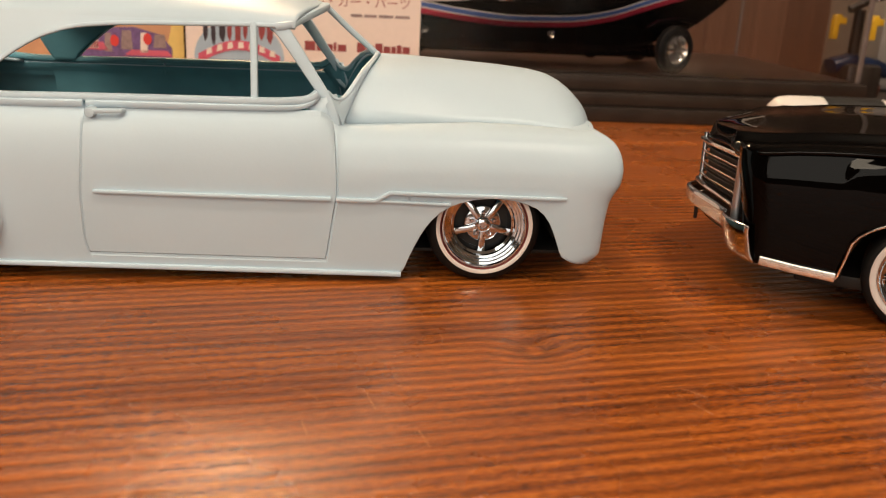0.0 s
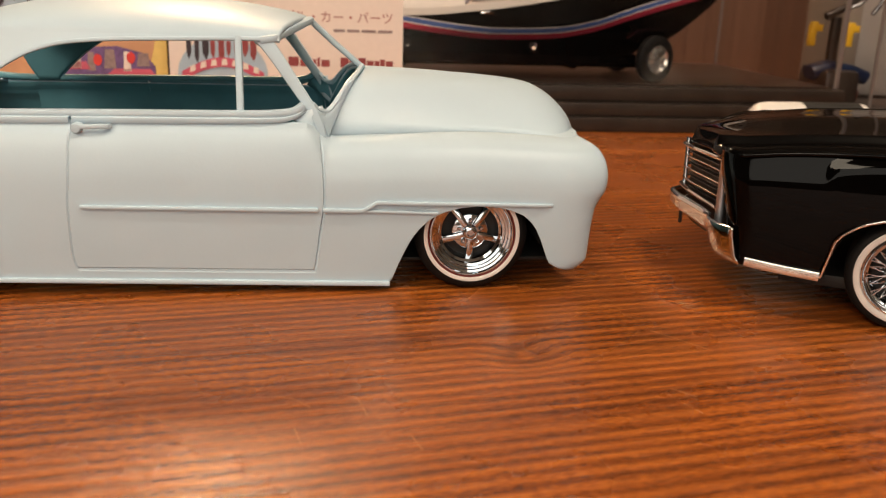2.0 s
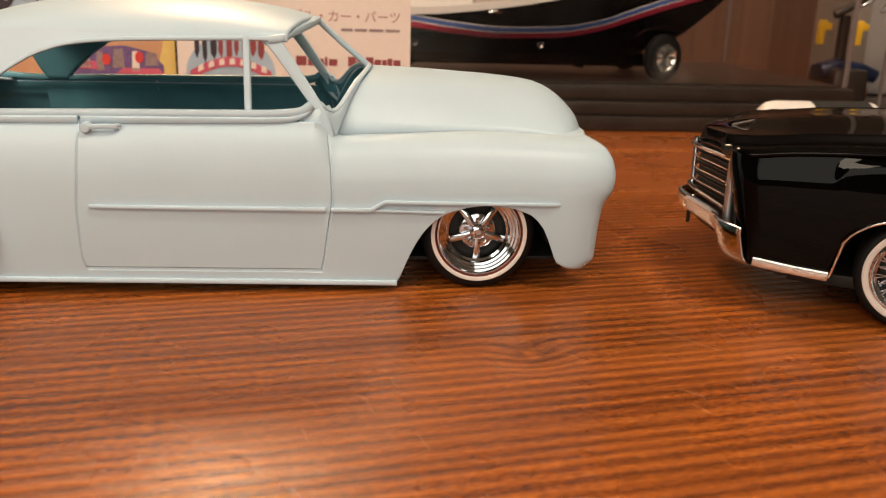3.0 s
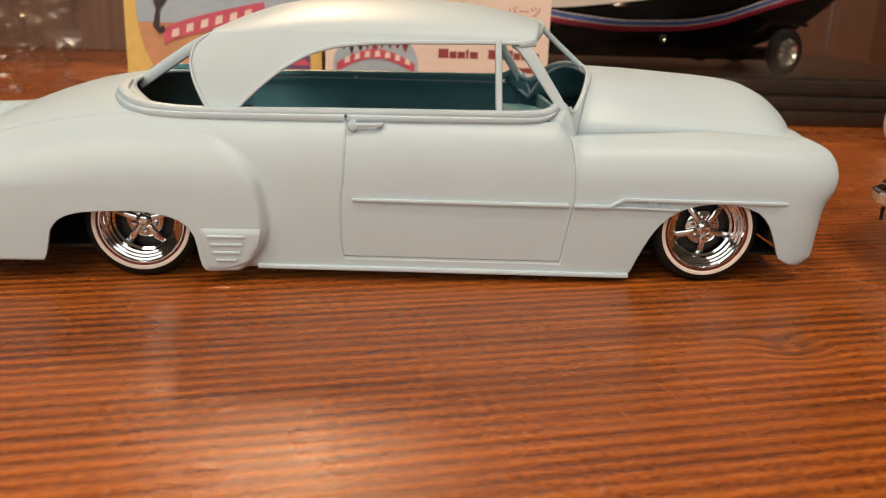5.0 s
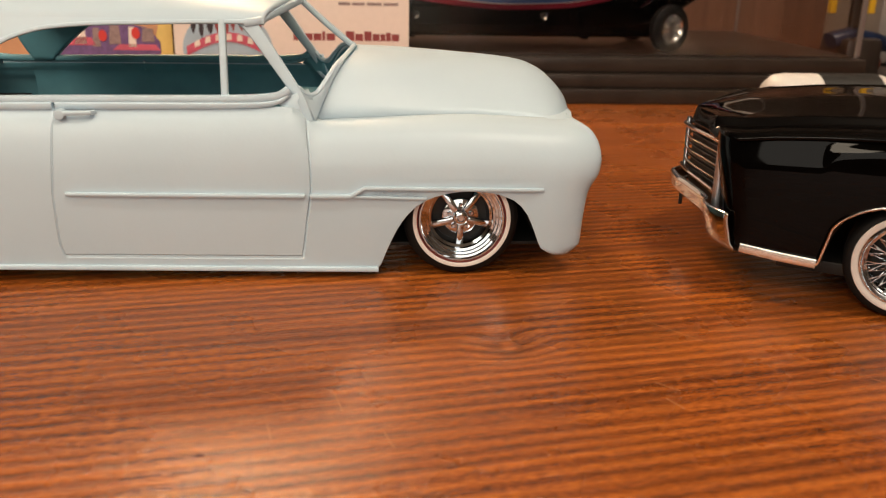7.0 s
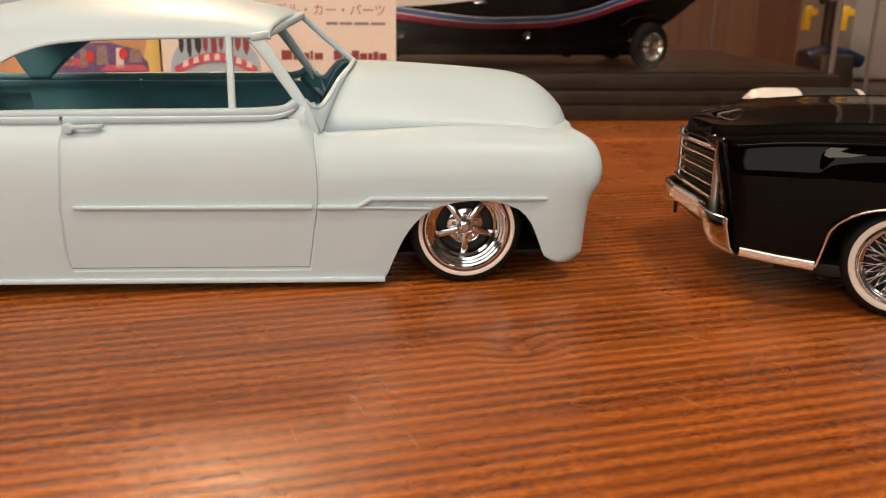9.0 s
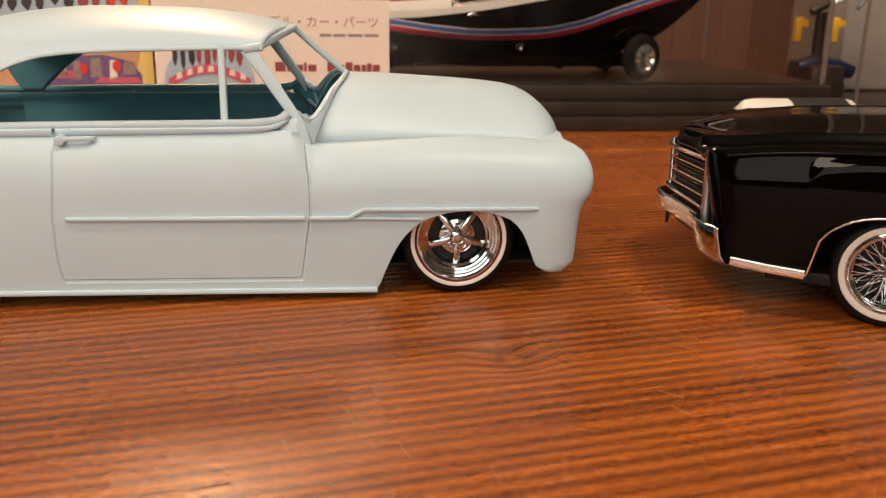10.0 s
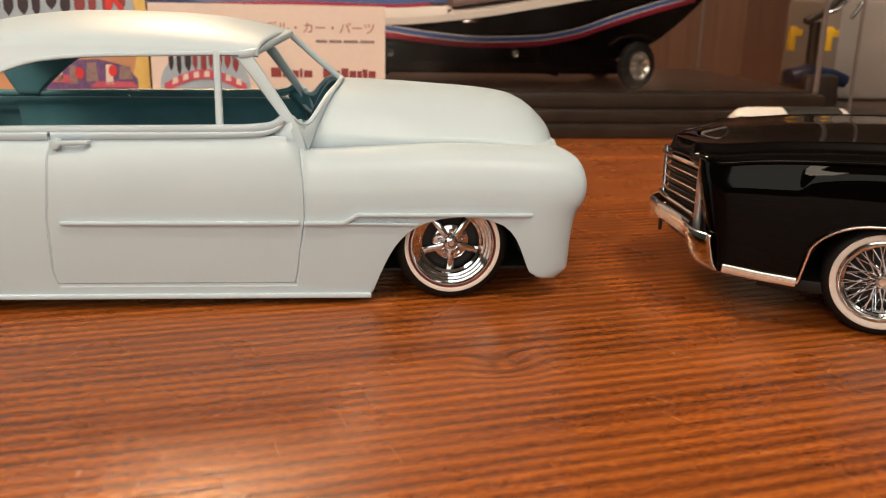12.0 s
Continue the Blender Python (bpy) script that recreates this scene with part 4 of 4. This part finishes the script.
for x0, x1, z1 in ((0.5, 4.3, 32.4), (5.0, 7.6, 31.4), (8.2, 11.0, 31.4), (11.6, 12.4, 32.2), (13.2, 16.2, 31.4), (20.6, 23.6, 32.4), (24.2, 27.0, 31.4), (27.7, 30.3, 32.4), (30.9, 33.4, 31.4), (34.0, 35.6, 31.4), (36.1, 37.8, 32.0), (38.4, 41.0, 31.4)):
    printed(card, "print_bar", [(x0, 28.8), (x1 + 0.2, 28.8), (x1 + 0.2, z1), (x0, z1)], -0.02, M_MAROON)
printed(card, "print_bar", [(30, 23.6), (41.2, 23.6), (41.2, 25.6), (30, 25.6)], -0.02, M_MAROON)

flyer = thing("flyer_card", "yellow-bordered printed card with an airbrushed car picture", "card", pose(-0.0735, 0.187, 0, -2.0, 0, 0))
part("card_sheet", box((-38.5, 0, 0), (38.5, 0.5, 92), 0.1), M_YELLOW, flyer, smooth=False)
printed(flyer, "picture_ground", ellipse(0.5, 46, 34.5, 44, 64), -0.02, M_ORANGE, "orange dusk picture ground")
sky = [(x, max(z, 39)) for x, z in ellipse(0.5, 46, 34.3, 43.8, 64)]
printed(flyer, "picture_sky", sky, -0.2, M_SKY)
for o in drips(-28, 33, 66, 50, 12, 5):
    printed(flyer, "drip_stroke", o, -0.38, M_INK if o[0][0] < 12 else M_MAROON)
printed(flyer, "red_letter", [(24, 64), (27, 64), (28.5, 57), (31, 53), (29, 52.5), (27, 56), (26, 52.5), (24, 53)], -0.55, M_REDINK)
ban = [(-24 + 40 * t, 36 + 12 * t ** 0.7) for t in np.linspace(0, 1, 14)]
ban += [(x + 0.8, z - 6.5 + 2 * abs(0.5 - i / 13)) for i, (x, z) in enumerate(ban[::-1])]
printed(flyer, "printed_band", ban, -0.55, M_PINK)
for k in range(6):
    t = (k + 0.6) / 7
    x, z = -24 + 40 * t, 36 + 12 * t ** 0.7
    printed(flyer, "band_mark", [(x, z - 5), (x + 3, z - 4), (x + 3.2, z - 1), (x + 0.6, z - 1.8)], -0.7, M_CARD)
curl = [(-28, 52), (-26, 44), (-27.5, 37.5), (-25, 34.5), (-22.5, 36), (-23.5, 38), (-25.2, 37), (-24.5, 44), (-20, 50), (-17, 56), (-22, 50)]
printed(flyer, "curl_stroke", curl, -0.86, M_INK)
car = [(-12, 17), (34, 17), (34, 27), (30, 32), (20, 34.5), (10, 34), (2, 33), (-6, 28)]
printed(flyer, "painted_car", car, -0.38, M_PURPLE, "small purple car picture")
for x, w, z0, z1, mt in ((-8, 18, 25.5, 28.5, M_PINK), (2, 4.5, 26, 31.5, M_CARD), (8.6, 3, 25, 32, M_GREYINK), (14.8, 4.5, 26, 33.2, M_GREYINK), (22, 3, 25, 32.5, M_CARD), (27, 5, 27, 32, M_GREYINK), (16, 18, 23.8, 26, M_PINK)):
    printed(flyer, "painted_panel", [(x, z0), (x + w, z0), (x + w * 0.9, z1), (x + w * 0.15, z1)], -0.55, mt)
for x, z in ((12.6, 29.2), (25.0, 30.2)):
    printed(flyer, "painted_lamp", ellipse(x, z, 1.6, 2.2, 18), -0.72, M_REDINK)

# ---- display case with a boat on its trailer ----
case = thing("display_case", "clear acrylic display case on a stepped black base", "display case", pose(0, 0, 0))
part("base_step", box((-62, 211, 0), (274, 372, 6.5), 0.8), M_SATIN, case, "satin black plinth")
part("base_step", box((-59, 214, 6.5), (271, 369, 12.5), 1.0), M_SATIN, case)
part("base_step", box((-55, 219, 12.5), (267, 364, 19.5), 1.4), M_SATIN, case)
part("base_floor", box((-51, 224, 19.5), (262, 359, 20.6), 0.2), M_SATIN, case)
for nm, lo, hi in (("front_panel", (-50, 222.5, 20), (263, 224, 150)), ("back_panel", (-50, 358, 20), (263, 359.5, 150)), ("end_panel", (262.5, 224, 20), (264, 358, 150)), ("end_panel", (-51.5, 224, 20), (-50, 358, 150))):
    ob = part(nm, box(lo, hi), M_CLEAR if nm == "front_panel" else M_THIN, case, "", smooth=False)
    ob.visible_shadow = False
for x, y in ((263.2, 222.8), (267.6, 229), (262.6, 358)):
    part("corner_edge", box((x - 0.7, y - 0.7, 20), (x + 0.7, y + 0.7, 150), 0.2), M_EDGE, case)

boat = thing("model_boat", "black model speedboat with white deck and red-blue stripes", "model boat", pose(0, 0, 0))
stripe = pchip((-60, 20, 61, 79, 103, 129, 150, 163, 181, 208, 225), (50, 48.5, 44.6, 42.2, 40.3, 41.0, 44.6, 49, 54.6, 61.4, 65))
sheer = pchip((-60, 20, 61, 100, 128, 160, 200, 225), (47, 51, 50.5, 54, 58.5, 64, 71, 75))
keel = pchip((-60, 60, 120, 160, 190, 215, 225), (27, 28, 28, 29, 37, 56, 67))
beamw = pchip((-60, 40, 120, 170, 205, 225), (27, 29, 27, 20, 10, 1))
CY = 262.0


def hull(x, t):
    """t 0 at the keel, 1 at the sheer, near side."""
    zk, zs = keel(x), max(sheer(x), keel(x) + 2)
    w = beamw(x) * (0.25 + 0.75 * sstep(t * 1.5) ** 0.8) if t > 0 else 0
    return x, CY - w, zk + (zs - zk) * t


hx = [float(v) for v in np.linspace(-60, 224, 48)]
hu = [[hull(x, t) for x in hx] + [] for t in np.linspace(0, 1, 16)]
part("hull", grid(hu), M_BLACK, boat, "gloss black hull")
part("hull", grid([[(x, 2 * CY - y, z) for x, y, z in r] for r in hu], flip=True), M_BLACK, boat)
dk = [[(x, CY - beamw(x) * (1 - q) * (1 if q < 1 else 0), sheer(x) + 3.5 * q) for x in hx] for q in np.linspace(0, 1, 5)]
dk += [[(x, 2 * CY - y, z) for x, y, z in r] for r in dk[-2::-1]]
part("deck", grid(dk), M_WHITE, boat, "white deck")


def on_hull(x, z):
    zk, zs = keel(x), max(sheer(x), keel(x) + 2)
    t = min(1, max(0.02, (z - zk) / (zs - zk)))
    return hull(x, t)[1] - 0.35


def stripe_strip(name, d0, d1, material):
    xs = [float(v) for v in np.linspace(-55, 214, 60)]
    rr = [[(x, on_hull(x, stripe(x) + d) - 0.1, stripe(x) + d) for x in xs] for d in np.linspace(d0, d1, 4)]
    part(name, grid(rr), material, boat, name.replace("_", " ") + " along the hull")


stripe_strip("red_stripe", -2.3, 0.2, M_STRIPE_R)
stripe_strip("blue_stripe", 0.6, 2.7, M_STRIPE_B)
stripe_strip("white_stripe", 0.2, 0.6, M_WHITE)
stripe_strip("white_stripe", 2.7, 3.1, M_WHITE)
gw = [[(x, CY - beamw(x) - 0.4, sheer(x) + d) for x in hx] for d in (-2.6, -1, 0.4)]
part("gunwale", grid(gw), M_WHITE, boat, "white upper edge")
part("deck_stripe", beam([(x, CY - beamw(x) * 0.7, sheer(x) + 1.6) for x in np.linspace(-40, 90, 12)], 4, 0.5, (0, 0, 1)), M_STRIPE_B, boat)
part("deck_stripe", beam([(x, CY - beamw(x) * 0.45, sheer(x) + 2.3) for x in np.linspace(-40, 90, 12)], 4, 0.5, (0, 0, 1)), M_STRIPE_R, boat)
co = [[(x, CY - beamw(x) * k, sheer(min(x, 80)) + d) for x in np.linspace(-60, 88, 20)] for k, d in ((0.92, 0.4), (0.9, 3.4), (0.86, 4.6))]
part("coaming", grid(co), M_WHITE, boat, "white raised cockpit side")
for d0, d1, x1, mt in ((4.6, 6.2, 80, M_STRIPE_R), (6.2, 9.6, 88, M_STRIPE_B)):
    part("coaming_band", grid([[(x, CY - beamw(x) * (0.86 - 0.01 * (d - 4.6)), sheer(min(x, 80)) + d) for x in np.linspace(-60, x1, 20)] for d in (d0, d1)]), mt, boat)
part("cockpit_cover", beam([(92, CY - 8, 57.5), (112, CY - 8, 60.5), (135, CY - 7, 63.0), (158, CY - 5, 66)], 22, 3.0, (0, 0, 1), 0.4), mat("mauve_vinyl", (0.16, 0.10, 0.10), 0.45), boat, "dull mauve cockpit cover")
part("cleat", beam([(95, 233.5, 49.6), (98, 232.5, 50), (101, 233.5, 49.6)], 1.5, 1.5, (0, 0, 1)), M_CHROME, boat)

trailer = thing("boat_trailer", "black model boat trailer with chrome wheels", "trailer", pose(0, 0, 0))
for y in (238, 286):
    part("rail", beam([(-50, y, 29), (120, y, 29), (185, CY + (y - CY) * 0.4, 28), (192, CY + (y - CY) * 0.3, 28)], 4, 5, (0, 0, 1)), M_BLACK, trailer)
for x in (-20, 60, 140, 185):
    part("cross_bar", beam([(x, 238, 27), (x, 286, 27)], 4, 3, (0, 0, 1)), M_BLACK, trailer)
for x in (62, 120):
    part("marker", spun([(0, 0.01), (-0.8, 1.3), (-0.2, 1.8)], 16), M_CHROME, trailer, "small chrome marker lamp").location = (x * MM, 0.2355, 0.0355)
part("fender", beam([(163, 234, 40), (168, 234, 43.5), (178, 234, 45), (186, 234, 43.5)], 10, 1.2, (0, 0, 1)), M_BLACK, trailer, "black wheel fender")
for x in (178,):
    for y, rz in ((229.5, 24), (294.5, 204)):
        wl = part("wheel", spun([(0.6, 6.6), (0.0, 6.4), (0.6, 5.6), (1.6, 5.0), (1.4, 3.4), (0.6, 2.6), (0.2, 1.6), (0.0, 0.01)], 40), M_FOIL, trailer, "bright chrome wheel")
        wl.location, wl.rotation_euler = (x * MM, y * MM, 31.3 * MM), (0, 0, radians(rz))
        part("tyre", spun([(0.6, 6.5), (0.0, 7.4), (0.2, 9.6), (1.0, 10.6), (3.6, 10.6), (4.4, 9.6), (4.4, 6.5)], 48), M_RUBBER, wl)
        for k in range(8):
            a = 2 * math.pi * k / 8
            part("spoke", beam([(math.cos(a) * q, d, math.sin(a) * q) for q, d in ((1.6, 0.2), (5.4, 0.8))], 1.2, 0.8, (0, -1, 0)), M_CHROME, wl)

# ---- bits behind the black car ----
tube = thing("glue_bottle", "white plastic bottle lying down with black and yellow label", "bottle", pose(0.2135, 0.158, 0.0105, 0, 0, 90))
part("body", spun([(-24, 0.01), (-24, 5), (-23, 8), (-20.5, 10), (-17, 10.5), (-5, 10.5), (18, 10.5), (22, 10), (24.5, 8), (26, 5), (26, 0.01)], 48), M_WHITE, tube)
tube.matrix_world = pose(0.2155, 0.158, 0.0105, 0, 0, -90)
part("label", spun([(-4.5, 10.62), (19, 10.62)], 48), M_DARK, tube, "black wrap-round label")
lb = [[(10.7 * math.cos(radians(a)), y, 10.7 * math.sin(radians(a))) for a in range(150, 215, 5)] for y in (4.5, 17.5)]
part("label_patch", grid(lb), M_YPLASTIC, tube, "yellow label patch")

kit = thing("model_motorcycle", "dark partly built model motorcycle with yellow clamps", "model motorcycle", pose(0.283, 0.262, 0))
part("engine", box((-7, -8, 0), (12, 20, 26), 2.5), M_SATIN, kit, "dark engine block")
part("tank", beam([(-10, 4, 24), (0, 4, 27), (12, 4, 25), (20, 4, 22)], 12, 7, (0, 0, 1), 0.45, 4), mat("dark_blue_enamel", (0.012, 0.022, 0.06), 0.3), kit, "dark blue tank")
part("seat", beam([(-14, 4, 14), (0, 4, 16), (16, 4, 12)], 10, 8, (0, 0, 1), 0.4, 3), mat("brown_leatherette", (0.10, 0.03, 0.018), 0.5), kit)
for x in (-16.0, 3.6):
    cl = part("clamp", plate([(x - 3, 38), (x, 38), (x, 45), (x + 3.2, 45), (x + 3.2, 48.4), (x + 0.6, 48.4), (x + 0.4, 49.8), (x - 2.2, 49.8), (x - 3, 47)], -9, -5.5, bevel=0.4), M_YPLASTIC, kit, "yellow plastic clamp")
part("frame_tube", beam([(-6, 2, 52), (4, 2, 57), (12, 2, 64), (15, 2, 74), (13, 2, 86)], 4, 4, (0, 1, 0), 0.45, 4), M_SATIN, kit)
part("pipe", beam([(0, -4, 56), (7, -4, 58), (12, -4, 63), (14, -4, 70)], 1.8, 1.8, (0, 1, 0), 0.48, 4), M_CHROME, kit, "chrome pipe")
part("pipe", beam([(15, -4, 54), (18, -4, 58), (20, -4, 62)], 2, 2, (0, 1, 0), 0.48, 4), M_CHROME, kit)
part("stand", beam([(2, 6, 0), (2, 6, 52)], 5, 5, (0, 1, 0)), M_SATIN, kit)

case2 = thing("acrylic_case", "second clear acrylic case with a grey box inside", "display case", pose(0, 0, 0))
part("base", box((272, 228, 0), (470, 372, 9), 1.0), M_SATIN, case2)
for nm, lo, hi in (("front_panel", (293, 240, 9), (460, 241.5, 150)), ("end_panel", (292, 241.5, 9), (293.5, 360, 150))):
    part(nm, box(lo, hi), M_CLEAR if nm == "front_panel" else M_THIN, case2, "", smooth=False).visible_shadow = False
part("corner_edge", box((292.2, 239.4, 9), (293.6, 240.8, 150), 0.2), M_EDGE, case2)
# box kept large and pale: the haze in the acrylic is put into its grey
part("grey_box", box((312, 290, 9.2), (420, 350, 64), 4), mat("grey_card_haze", (0.36, 0.33, 0.31), 0.6, 0, 0.15, 40), case2, "grey box, its grey lifted to stand in for haze")

# crumpled clear bag
bag = []
for i in range(34):
    r = []
    for j in range(30):
        u, v = i / 33, j / 29
        q = Vector((u * 5, v * 5, 1.7))
        d = 9 * noise.noise(q) + 5 * noise.noise(q * 2.3) + 2.5 * noise.noise(q * 5)
        r.append((-215 + 72 * u + 4 * noise.noise(q * 1.7 + Vector((9, 0, 0))), 236 - 16 * math.sin(math.pi * v) + d, 0.2 + 56 * v * (0.8 + 0.25 * noise.noise(Vector((u * 3, 4, 2))))))
    bag.append(r)
bagob = part("plastic_bag", grid(bag, flip=True), M_BAG, None, "", smooth=True)
tagged(bagob, "crumpled clear plastic bag lying on the table", "bag")
bagob.visible_shadow = False

# fine scratches in the lacquer
table = bpy.data.objects["table_top"]
M_SCRATCH = mat("scratched_lacquer", (0.46, 0.19, 0.07), 0.4)
for pts in (((88.5, -22.5), (92.5, -27.5), (96.4, -32.4)), ((83.5, -46.5), (86.5, -49.5)), ((23, -46), (26, -47.5), (28, -50)), ((118, -47), (122, -51)), ((35.0, -48.0), (36.2, -53.0)), ((42.0, -59.0), (43.2, -63.2)), ((83.6, -51.6), (85.2, -54.8)), ((26.0, -56.0), (27.1, -60.2)), ((-62, -8), (-52, -10.5), (-44, -11))):
    part("scratch", beam([(x, y, 0.015) for x, y in pts], 0.13, 0.05, (0, 0, 1)), M_SCRATCH, table)
